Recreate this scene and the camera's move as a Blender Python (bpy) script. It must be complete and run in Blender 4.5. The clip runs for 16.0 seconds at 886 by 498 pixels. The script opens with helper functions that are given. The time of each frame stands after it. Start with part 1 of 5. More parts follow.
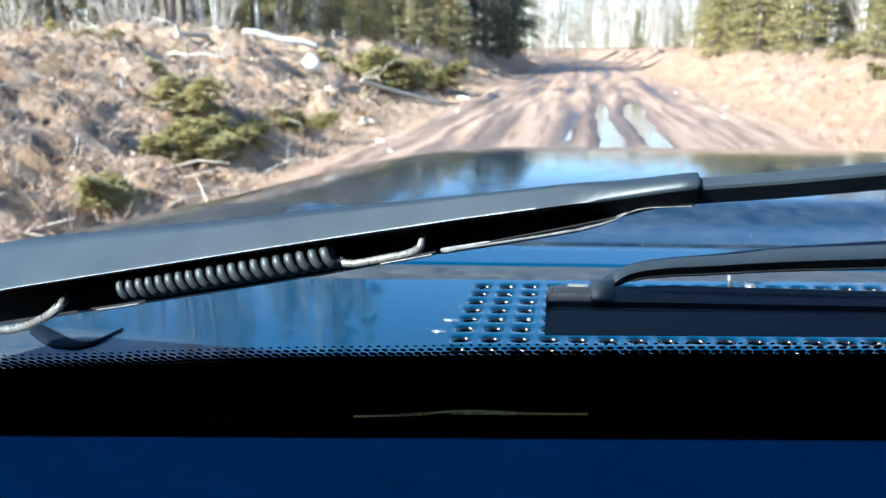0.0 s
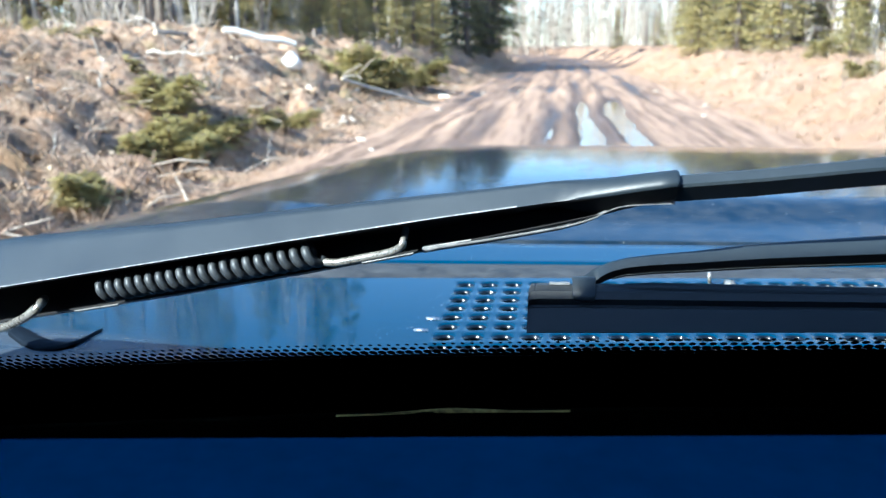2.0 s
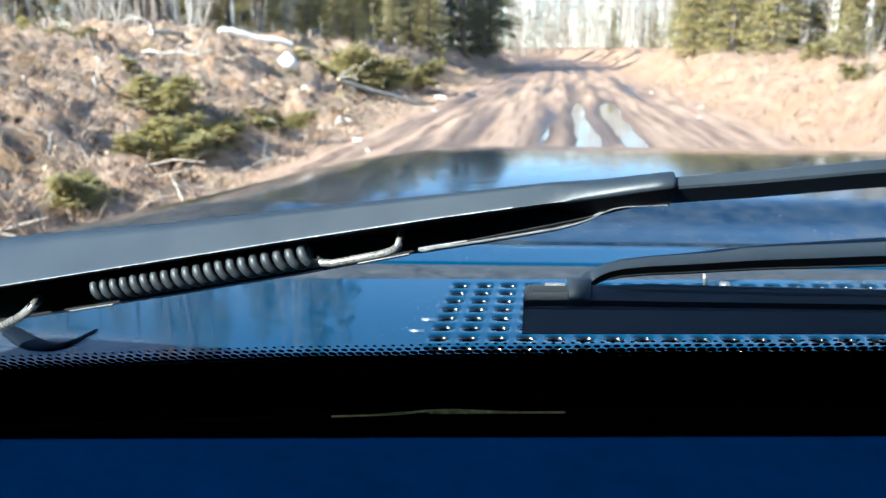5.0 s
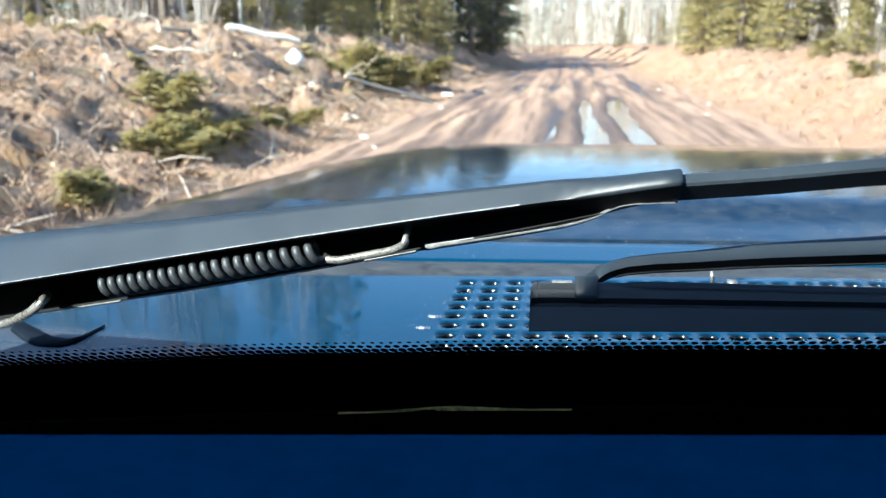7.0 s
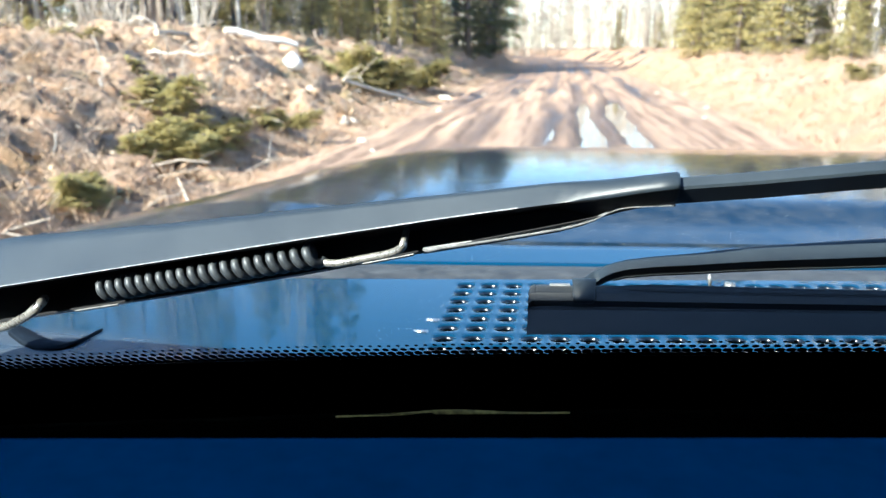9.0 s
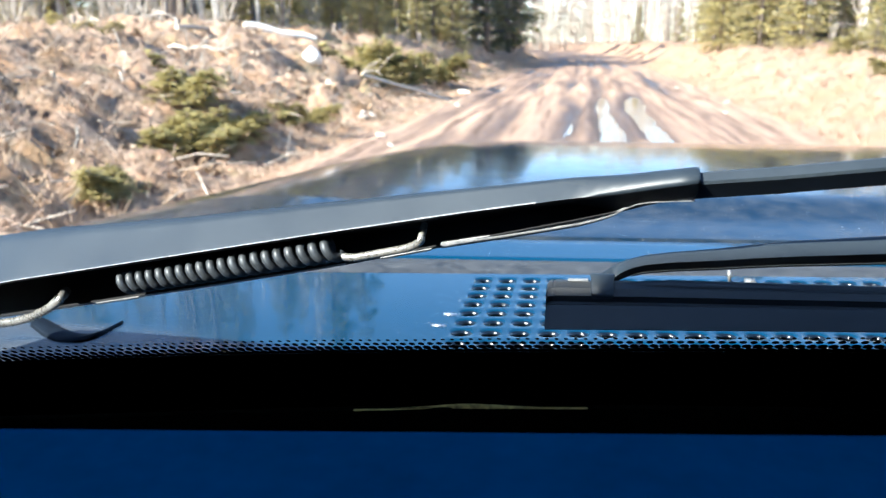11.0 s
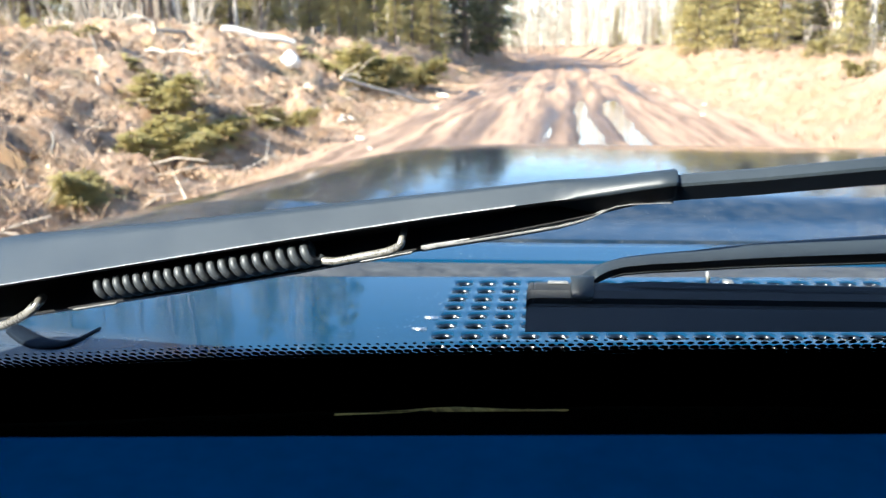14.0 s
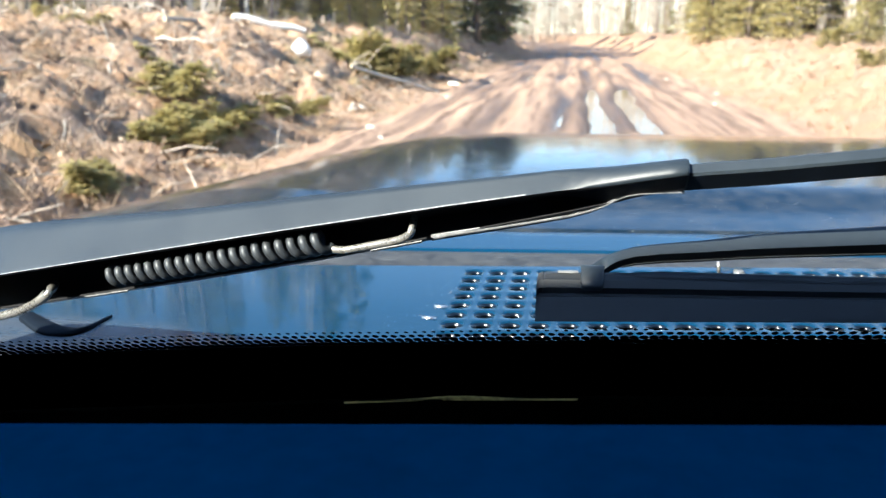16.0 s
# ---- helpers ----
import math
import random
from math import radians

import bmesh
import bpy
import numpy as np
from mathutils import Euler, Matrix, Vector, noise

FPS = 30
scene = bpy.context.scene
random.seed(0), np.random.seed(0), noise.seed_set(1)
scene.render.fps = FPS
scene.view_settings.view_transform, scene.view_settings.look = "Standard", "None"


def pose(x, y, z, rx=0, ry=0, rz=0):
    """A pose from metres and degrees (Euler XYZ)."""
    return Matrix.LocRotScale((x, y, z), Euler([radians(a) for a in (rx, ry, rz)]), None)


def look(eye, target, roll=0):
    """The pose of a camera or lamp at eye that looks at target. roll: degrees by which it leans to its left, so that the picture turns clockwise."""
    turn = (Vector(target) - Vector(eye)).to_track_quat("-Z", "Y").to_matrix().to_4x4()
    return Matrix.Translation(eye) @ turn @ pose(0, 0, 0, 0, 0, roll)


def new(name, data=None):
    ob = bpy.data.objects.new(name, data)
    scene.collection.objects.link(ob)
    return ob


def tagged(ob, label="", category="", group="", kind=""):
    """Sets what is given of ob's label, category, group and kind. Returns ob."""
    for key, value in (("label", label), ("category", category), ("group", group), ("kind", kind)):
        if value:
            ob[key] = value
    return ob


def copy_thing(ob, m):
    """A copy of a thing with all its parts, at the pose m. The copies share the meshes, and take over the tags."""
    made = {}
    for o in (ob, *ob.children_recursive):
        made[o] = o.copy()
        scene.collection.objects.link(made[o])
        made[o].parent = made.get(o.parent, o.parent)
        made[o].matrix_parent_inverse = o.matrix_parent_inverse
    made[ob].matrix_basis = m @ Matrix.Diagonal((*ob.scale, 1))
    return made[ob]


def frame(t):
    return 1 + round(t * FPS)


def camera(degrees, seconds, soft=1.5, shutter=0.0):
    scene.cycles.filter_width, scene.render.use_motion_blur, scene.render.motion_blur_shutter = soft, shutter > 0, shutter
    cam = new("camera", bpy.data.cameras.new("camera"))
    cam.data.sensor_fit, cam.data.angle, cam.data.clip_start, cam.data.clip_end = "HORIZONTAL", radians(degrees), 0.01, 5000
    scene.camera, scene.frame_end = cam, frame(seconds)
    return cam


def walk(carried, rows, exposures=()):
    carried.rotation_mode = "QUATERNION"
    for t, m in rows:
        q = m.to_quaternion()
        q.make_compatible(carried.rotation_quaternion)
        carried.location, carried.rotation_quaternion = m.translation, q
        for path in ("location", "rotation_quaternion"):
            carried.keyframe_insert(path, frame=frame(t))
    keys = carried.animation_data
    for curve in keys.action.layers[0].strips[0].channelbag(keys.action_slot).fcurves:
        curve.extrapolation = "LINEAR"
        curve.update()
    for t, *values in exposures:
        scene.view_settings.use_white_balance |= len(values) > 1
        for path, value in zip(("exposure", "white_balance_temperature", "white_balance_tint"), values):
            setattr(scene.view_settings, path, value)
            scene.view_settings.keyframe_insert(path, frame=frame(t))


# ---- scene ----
# The lens rests on the dashboard of a parked pickup; world origin on the road below it, +y ahead.
EYE = 1.30
cam = camera(56.0, 16.0, soft=1.35)
PATH = [
    (0, 9.35, -13.51, 0.23), (0.1, 9.17, -13.51, 0.22), (0.2, 9.03, -13.59, 0.21), (0.3, 8.67, -13.62, 0.20), (0.4, 8.52, -13.59, 0.19),
    (0.5, 8.54, -13.70, 0.18), (0.6, 8.48, -13.56, 0.18), (0.7, 8.39, -13.54, 0.17), (0.8, 8.23, -13.55, 0.17), (0.9, 8.42, -13.71, 0.16),
    (1, 8.68, -13.88, 0.16), (1.1, 8.91, -13.96, 0.15), (1.2, 9.04, -13.81, 0.14), (1.3, 8.85, -13.81, 0.14), (1.4, 8.41, -13.96, 0.13),
    (1.5, 7.88, -13.92, 0.12), (1.6, 7.76, -13.58, 0.14), (1.7, 7.81, -13.39, 0.16), (1.8, 7.87, -13.47, 0.17), (1.9, 7.87, -13.69, 0.19),
    (2, 8.07, -13.62, 0.21), (2.1, 8.46, -13.66, 0.20), (2.2, 8.71, -13.80, 0.20), (2.3, 8.99, -13.95, 0.19), (2.4, 9.26, -13.91, 0.19),
    (2.5, 8.94, -13.94, 0.18), (2.6, 8.45, -14.01, 0.16), (2.7, 8.16, -13.81, 0.14), (2.8, 8.38, -13.43, 0.13), (2.9, 8.65, -13.05, 0.11),
    (3, 8.67, -13.01, 0.09), (3.1, 8.69, -13.18, 0.08), (3.2, 8.74, -13.27, 0.07), (3.3, 8.60, -13.39, 0.06), (3.4, 8.51, -13.56, 0.05),
    (3.5, 8.27, -13.76, 0.04), (3.6, 8.02, -14.05, 0.03), (3.7, 7.70, -13.88, 0.02), (3.8, 7.77, -13.31, 0.00), (3.9, 8.10, -12.81, -0.01),
    (4, 8.21, -12.87, -0.02), (4.1, 7.74, -13.25, -0.03), (4.2, 7.60, -13.60, -0.05), (5.2, 7.90, -13.55, 0.00), (6.3, 8.11, -13.52, 0.00),
    (6.4, 7.88, -13.79, -0.02), (6.5, 7.64, -13.80, -0.04), (6.6, 7.39, -13.83, -0.03), (6.7, 7.75, -13.87, -0.02), (6.8, 7.99, -13.95, -0.02),
    (6.9, 8.22, -13.84, -0.01), (7, 8.30, -13.76, 0.00), (7.1, 8.35, -13.68, 0.00), (7.2, 8.31, -13.71, 0.00), (7.3, 8.36, -13.63, 0.00),
    (7.4, 8.19, -13.51, 0.00), (7.5, 7.58, -13.58, 0.00), (7.6, 7.19, -13.61, 0.01), (7.7, 7.36, -13.68, 0.02), (7.8, 7.53, -13.71, 0.03),
    (7.9, 7.73, -13.63, 0.04), (8, 7.84, -13.36, 0.05), (8.1, 7.95, -13.25, 0.04), (8.2, 7.88, -13.32, 0.03), (8.3, 7.97, -13.36, 0.02),
    (8.4, 8.21, -13.59, 0.01), (8.5, 8.35, -13.86, 0.00), (8.6, 8.28, -13.85, 0.00), (8.7, 8.08, -13.53, 0.00), (9.7, 8.50, -13.60, 0.02),
    (10.8, 9.09, -13.71, 0.05), (10.9, 9.32, -13.85, 0.06), (11, 9.40, -13.92, 0.06), (11.1, 9.24, -14.04, 0.07), (11.2, 9.04, -14.09, 0.08),
    (11.3, 8.92, -14.10, 0.10), (11.4, 9.01, -14.03, 0.11), (11.5, 8.98, -13.89, 0.12), (11.6, 8.98, -13.86, 0.12), (11.7, 8.86, -13.87, 0.12),
    (11.8, 8.71, -13.80, 0.12), (11.9, 8.59, -13.73, 0.12), (12, 8.66, -13.70, 0.12), (12.1, 8.53, -13.75, 0.12), (12.2, 8.35, -13.60, 0.11),
    (12.3, 8.08, -13.35, 0.11), (12.4, 7.61, -13.32, 0.10), (12.5, 7.38, -13.55, 0.10), (12.6, 7.59, -13.53, 0.10), (12.7, 8.02, -13.33, 0.10),
    (12.8, 8.11, -13.16, 0.11), (12.9, 8.22, -13.18, 0.11), (13, 8.43, -13.16, 0.11), (13.1, 8.31, -13.25, 0.11), (13.2, 8.09, -13.42, 0.12),
    (13.3, 7.90, -13.47, 0.12), (13.4, 7.59, -13.56, 0.13), (13.5, 7.47, -13.58, 0.13), (13.6, 7.46, -13.72, 0.13), (13.7, 7.48, -13.91, 0.13),
    (13.8, 7.68, -13.86, 0.12), (13.9, 7.84, -13.82, 0.12), (14, 7.99, -13.70, 0.12), (14.1, 8.18, -13.70, 0.13), (14.2, 8.23, -13.74, 0.14),
    (14.3, 8.17, -13.81, 0.14), (14.4, 8.07, -13.96, 0.15), (14.5, 8.28, -14.11, 0.16), (14.6, 8.62, -14.11, 0.16), (14.7, 8.84, -13.96, 0.15),
    (14.8, 8.83, -13.85, 0.15), (14.9, 8.94, -13.85, 0.14), (15, 9.05, -13.74, 0.14), (15.1, 8.99, -13.75, 0.13), (15.2, 8.74, -13.67, 0.12),
    (15.3, 8.89, -13.48, 0.10), (15.4, 9.38, -13.41, 0.09), (15.5, 9.56, -13.40, 0.08), (15.6, 9.61, -13.35, 0.08), (15.7, 9.63, -13.53, 0.08),
    (15.8, 9.47, -13.76, 0.08), (15.9, 9.09, -14.25, 0.08), (16, 8.71, -14.45, 0.08),
]
cam.data.dof.use_dof, cam.data.dof.focus_distance, cam.data.dof.aperture_fstop = True, 0.27, 28.0
walk(cam, [(t, pose(0, 0, EYE, 90 + pitch, roll, yaw)) for t, yaw, pitch, roll in PATH],
     exposures=[(t, stops + (0.66 if t < 8 else 0.64), 5400 if t < 5 else 5800 if t < 8 else 5950 if t < 12 else 6300, 3 if t < 11 else 8) for t, stops in [(0.0, 1.36), (3.5, 1.32), (6.5, 1.30), (7.4, 1.36), (8.2, 1.55), (11.0, 1.60), (12.5, 1.48), (13.5, 1.54), (14.5, 1.68), (15.0, 1.62), (15.5, 1.46), (16.0, 1.48)]])

# ---------------------------------------------------------------- light
SUN_FROM = Vector((-1.05, -1.10, 1.0)).normalized()
world = bpy.data.worlds.new("sky")
scene.world = world
world.use_nodes = True
sky = world.node_tree.nodes.new("ShaderNodeTexSky")
sky.sky_type = "NISHITA"
sky.sun_disc = False
sky.sun_elevation = math.asin(SUN_FROM.z)
sky.sun_rotation = math.atan2(SUN_FROM.x, SUN_FROM.y)
sky.air_density, sky.dust_density, sky.ozone_density = 0.85, 0.2, 1.6
world.node_tree.links.new(sky.outputs[0], world.node_tree.nodes["Background"].inputs[0])
world.node_tree.nodes["Background"].inputs[1].default_value = 0.105
sun = new("sun", bpy.data.lights.new("sun", "SUN"))
sun.data.energy, sun.data.angle, sun.data.color = 5.0, radians(0.5), (1.0, 0.90, 0.775)
sun.matrix_world = look((0, 0, 30), Vector((0, 0, 30)) - SUN_FROM)


# ---------------------------------------------------------------- materials
def ramp_mix(nt, fac, a, b):
    mix = nt.nodes.new("ShaderNodeMix")
    mix.data_type = "RGBA"
    if fac is not None:
        nt.links.new(fac, mix.inputs[0])
    for slot, c in ((6, a), (7, b)):
        if isinstance(c, tuple):
            mix.inputs[slot].default_value = (*c, 1)
        else:
            nt.links.new(c, mix.inputs[slot])
    return mix.outputs[2]


def remap(nt, value, lo, hi, out_lo=0.0, out_hi=1.0):
    m = nt.nodes.new("ShaderNodeMapRange")
    nt.links.new(value, m.inputs[0])
    for i, v in zip((1, 2, 3, 4), (lo, hi, out_lo, out_hi)):
        m.inputs[i].default_value = v
    return m.outputs[0]


def noise_tex(nt, scale, detail=4.0, stretch=None, rough=0.55):
    co = nt.nodes.new("ShaderNodeTexCoord").outputs["Object"]
    if stretch:
        mp = nt.nodes.new("ShaderNodeMapping")
        mp.inputs["Scale"].default_value = stretch
        nt.links.new(co, mp.inputs[0])
        co = mp.outputs[0]
    n = nt.nodes.new("ShaderNodeTexNoise")
    n.inputs["Scale"].default_value, n.inputs["Detail"].default_value, n.inputs["Roughness"].default_value = scale, detail, rough
    nt.links.new(co, n.inputs["Vector"])
    return n.outputs[0]


def surface(name, dark, light, scale=20.0, rough=(0.5, 0.7), metal=0.0, bump=0.0, bump_scale=None, coat=0.0, fine=4.0,
            stretch=None, island=0.0, per_object=0.0, spec=0.5, translucent=0.0):
    """A procedural material: two tones mixed by noise at two scales, rough varied with it, fine relief."""
    mat = bpy.data.materials.new(name)
    mat.use_nodes = True
    nt = mat.node_tree
    b = nt.nodes["Principled BSDF"]
    big = noise_tex(nt, scale, 3.0, stretch)
    small = noise_tex(nt, scale * fine, 5.0, stretch)
    add = nt.nodes.new("ShaderNodeMath")
    add.operation = "MULTIPLY_ADD"
    nt.links.new(small, add.inputs[0])
    add.inputs[1].default_value = 0.5
    half = nt.nodes.new("ShaderNodeMath")
    half.operation = "MULTIPLY"
    nt.links.new(big, half.inputs[0])
    half.inputs[1].default_value = 0.5
    nt.links.new(half.outputs[0], add.inputs[2])
    fac = remap(nt, add.outputs[0], 0.33, 0.67)
    if island or per_object:
        src = nt.nodes.new("ShaderNodeNewGeometry").outputs["Random Per Island"] if island else nt.nodes.new("ShaderNodeObjectInfo").outputs["Random"]
        k = island or per_object
        m = nt.nodes.new("ShaderNodeMix")
        m.data_type = "FLOAT"
        m.inputs[0].default_value = k
        nt.links.new(fac, m.inputs[2])
        nt.links.new(src, m.inputs[3])
        fac = m.outputs[0]
    nt.links.new(ramp_mix(nt, fac, dark, light), b.inputs["Base Color"])
    nt.links.new(remap(nt, add.outputs[0], 0.3, 0.7, *rough), b.inputs["Roughness"])
    b.inputs["Metallic"].default_value = metal
    b.inputs["Coat Weight"].default_value = coat
    b.inputs["Coat Roughness"].default_value = 0.02
    b.inputs["Specular IOR Level"].default_value = spec
    if bump:
        bp = nt.nodes.new("ShaderNodeBump")
        bp.inputs["Strength"].default_value, bp.inputs["Distance"].default_value = bump, 0.2 / (bump_scale or scale * fine)
        nt.links.new(noise_tex(nt, bump_scale or scale * fine, 5.0, stretch), bp.inputs["Height"])
        nt.links.new(bp.outputs[0], b.inputs["Normal"])
    if translucent:
        tr = nt.nodes.new("ShaderNodeBsdfTranslucent")
        nt.links.new(b.inputs["Base Color"].links[0].from_socket, tr.inputs[0])
        mx = nt.nodes.new("ShaderNodeMixShader")
        mx.inputs[0].default_value = translucent
        nt.links.new(b.outputs[0], mx.inputs[1])
        nt.links.new(tr.outputs[0], mx.inputs[2])
        nt.links.new(mx.outputs[0], nt.nodes["Material Output"].inputs[0])
    return mat


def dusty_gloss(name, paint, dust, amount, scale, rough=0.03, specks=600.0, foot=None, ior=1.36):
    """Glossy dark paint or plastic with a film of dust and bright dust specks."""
    mat = bpy.data.materials.new(name)
    mat.use_nodes = True
    nt = mat.node_tree
    b = nt.nodes["Principled BSDF"]
    film = remap(nt, noise_tex(nt, scale, 6.0), 0.35, 0.75, 0.0, amount)
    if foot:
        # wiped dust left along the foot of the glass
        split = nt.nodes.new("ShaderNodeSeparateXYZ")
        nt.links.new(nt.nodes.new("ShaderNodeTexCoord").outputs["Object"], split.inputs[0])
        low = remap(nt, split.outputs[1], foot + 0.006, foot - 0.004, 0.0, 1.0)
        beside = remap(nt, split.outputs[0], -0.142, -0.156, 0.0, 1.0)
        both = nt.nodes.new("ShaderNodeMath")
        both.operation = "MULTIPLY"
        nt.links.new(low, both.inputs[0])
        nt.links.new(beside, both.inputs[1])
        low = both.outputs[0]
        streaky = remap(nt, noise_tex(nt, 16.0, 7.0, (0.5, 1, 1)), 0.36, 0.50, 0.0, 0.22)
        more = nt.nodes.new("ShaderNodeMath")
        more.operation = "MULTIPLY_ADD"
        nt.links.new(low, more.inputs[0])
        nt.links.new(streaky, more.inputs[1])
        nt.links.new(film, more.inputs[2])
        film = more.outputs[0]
    spk = remap(nt, noise_tex(nt, specks, 1.0), 0.69, 0.75, 0.0, 0.6)
    patch = remap(nt, noise_tex(nt, scale * 1.7, 2.0), 0.5, 0.65)
    mul = nt.nodes.new("ShaderNodeMath")
    mul.operation = "MULTIPLY"
    nt.links.new(spk, mul.inputs[0])
    nt.links.new(patch, mul.inputs[1])
    tot = nt.nodes.new("ShaderNodeMath")
    tot.operation = "MAXIMUM"
    nt.links.new(film, tot.inputs[0])
    nt.links.new(mul.outputs[0], tot.inputs[1])
    nt.links.new(ramp_mix(nt, tot.outputs[0], paint, dust), b.inputs["Base Color"])
    nt.links.new(remap(nt, tot.outputs[0], 0.0, 0.35, rough, 0.6), b.inputs["Roughness"])
    b.inputs["IOR"].default_value = ior
    return mat


PAINT = dusty_gloss("navy_car_paint", (0.0008, 0.010, 0.023), (0.30, 0.29, 0.26), 0.10, 70.0, 0.045, ior=1.30)
# blue base adds mirrored sky to black plastic; the dust is its own
COWL = dusty_gloss("gloss_black_with_sky_blue", (0.0002, 0.031, 0.070), (0.26, 0.21, 0.15), 0.02, 14.0, 0.025, foot=0.296, ior=1.30)
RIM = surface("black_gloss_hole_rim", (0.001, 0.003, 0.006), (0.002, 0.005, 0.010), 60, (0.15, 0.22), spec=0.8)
SEAL = surface("dusty_rubber_seal", (0.012, 0.014, 0.017), (0.060, 0.064, 0.068), 60, (0.6, 0.9), bump=0.4)
ARM = surface("satin_black_wiper_paint", (0.013, 0.019, 0.025), (0.021, 0.029, 0.036), 35, (0.40, 0.50), bump=0.06, fine=25)
# chipped steel, pale enough to carry the upper edge's sunlit line too
ARM_EDGE = surface("worn_steel_edge_with_highlight", (0.12, 0.12, 0.12), (0.34, 0.34, 0.34), 300, (0.35, 0.55), metal=0.15, bump=0.1)
# darker copy of the arm's black, with the shade of hollow and underside in it
ARM_SHADE = surface("arm_black_with_shade", (0.002, 0.002, 0.003), (0.005, 0.005, 0.006), 60, (0.5, 0.7), bump=0.1, spec=0.25)
SPRING = surface("grey_spring_steel", (0.026, 0.030, 0.034), (0.058, 0.065, 0.072), 220, (0.42, 0.54), metal=0.2, bump=0.1)
HOOK = surface("bare_hook_wire", (0.20, 0.19, 0.17), (0.46, 0.44, 0.40), 150, (0.22, 0.36), metal=0.6)
RUBBER = surface("weathered_wiper_rubber", (0.012, 0.016, 0.020), (0.031, 0.036, 0.040), 40, (0.4, 0.6), bump=0.15, fine=8, stretch=(0.25, 1, 1))
SPINE = surface("grey_wiper_spine", (0.016, 0.018, 0.020), (0.036, 0.038, 0.039), 50, (0.4, 0.6), bump=0.1, stretch=(0.25, 1, 1))
LIP = surface("bare_pressed_steel_lip", (0.10, 0.105, 0.11), (0.28, 0.28, 0.28), 260, (0.35, 0.55), bump=0.15)
CHROME = surface("bare_metal_strip", (0.55, 0.55, 0.54), (0.75, 0.74, 0.72), 200, (0.2, 0.35), metal=0.9)
# dark tone of the hook's shadow on the cowl
HOOK_SHADOW_TONE = surface("hook_shadow_black", (0.003, 0.006, 0.011), (0.007, 0.012, 0.020), 60, (0.7, 0.9), spec=0.1)
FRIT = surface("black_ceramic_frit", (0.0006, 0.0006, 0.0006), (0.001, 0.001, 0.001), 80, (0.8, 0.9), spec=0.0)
DASH = surface("navy_soft_dashboard", (0.0004, 0.039, 0.100), (0.0007, 0.052, 0.130), 40, (0.9, 1.0), bump=0.05, spec=0.0)
# near black, no sheen: shade of air holes and trough put into colour
DARK = surface("recess_shade_black", (0.0002, 0.0002, 0.0002), (0.0004, 0.0004, 0.0004), 40, (0.9, 1.0), bump=0.1, spec=0.0)
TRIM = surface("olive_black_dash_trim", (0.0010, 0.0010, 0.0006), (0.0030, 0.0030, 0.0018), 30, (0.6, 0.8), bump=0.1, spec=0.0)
# golden highlight of the trim ridge, put into a colour
TRIM_GLINT = surface("gold_trim_glint", (0.10, 0.062, 0.014), (0.46, 0.29, 0.075), 160, (0.4, 0.6), spec=0.1)
LINER = surface("dark_cabin_lining", (0.02, 0.02, 0.022), (0.03, 0.03, 0.032), 30, (0.8, 0.9), bump=0.1)

glass = bpy.data.materials.new("clear_windshield_glass")
glass.use_nodes = True
gb = glass.node_tree.nodes["Principled BSDF"]
gb.inputs["Base Color"].default_value = (0.925, 0.985, 1.0, 1)
gb.inputs["Transmission Weight"].default_value, gb.inputs["Roughness"].default_value, gb.inputs["IOR"].default_value = 1.0, 0.0, 1.45

BARK = surface("grey_brown_bark", (0.09, 0.07, 0.055), (0.24, 0.19, 0.15), 8, (0.8, 0.95), bump=0.6, stretch=(1, 1, 0.25))
BIRCH = surface("pale_birch_bark", (0.22, 0.19, 0.16), (0.56, 0.52, 0.46), 5, (0.6, 0.8), bump=0.3, stretch=(1, 1, 2.5))
TWIG = surface("grey_bare_twigs", (0.20, 0.165, 0.13), (0.46, 0.40, 0.33), 3, (0.8, 0.95), island=0.5)
NEEDLE_DARK = surface("dark_spruce_needles", (0.058, 0.064, 0.028), (0.22, 0.21, 0.085), 2, (0.6, 0.8), island=0.6, translucent=0.25)
NEEDLE = surface("olive_fir_needles", (0.145, 0.132, 0.048), (0.43, 0.37, 0.15), 2, (0.6, 0.8), island=0.6, translucent=0.5)
NEEDLE_PINE = surface("yellow_green_pine_needles", (0.22, 0.19, 0.065), (0.56, 0.47, 0.20), 2, (0.6, 0.8), island=0.6, translucent=0.45)
STRAW = surface("dry_straw_grass", (0.23, 0.15, 0.09), (0.53, 0.38, 0.26), 2, (0.8, 0.95), island=0.7, translucent=0.25)
LITTER = surface("dead_brown_stalks", (0.15, 0.08, 0.05), (0.64, 0.45, 0.32), 2, (0.8, 0.95), island=0.75)
BRUSH = surface("dead_brush", (0.045, 0.028, 0.018), (0.46, 0.30, 0.175), 2, (0.8, 0.95), island=0.75)
STICK = surface("grey_slash_wood", (0.13, 0.10, 0.08), (0.55, 0.47, 0.38), 3, (0.7, 0.9), island=0.6)
CUT = surface("pale_cut_wood", (0.46, 0.34, 0.22), (0.72, 0.58, 0.42), 9, (0.6, 0.8), bump=0.2)
PEELED = surface("bleached_log_wood", (0.68, 0.63, 0.56), (0.88, 0.85, 0.78), 4, (0.6, 0.8), bump=0.3, stretch=(1, 0.3, 1))
ROCK = surface("pale_boulder_stone", (0.50, 0.47, 0.43), (0.80, 0.77, 0.72), 4, (0.7, 0.9), bump=0.5)
STONE = surface("mud_stained_stone", (0.20, 0.16, 0.12), (0.55, 0.48, 0.40), 5, (0.7, 0.9), bump=0.4, per_object=0.5)

water = bpy.data.materials.new("muddy_puddle_water")
water.use_nodes = True
wb = water.node_tree.nodes["Principled BSDF"]
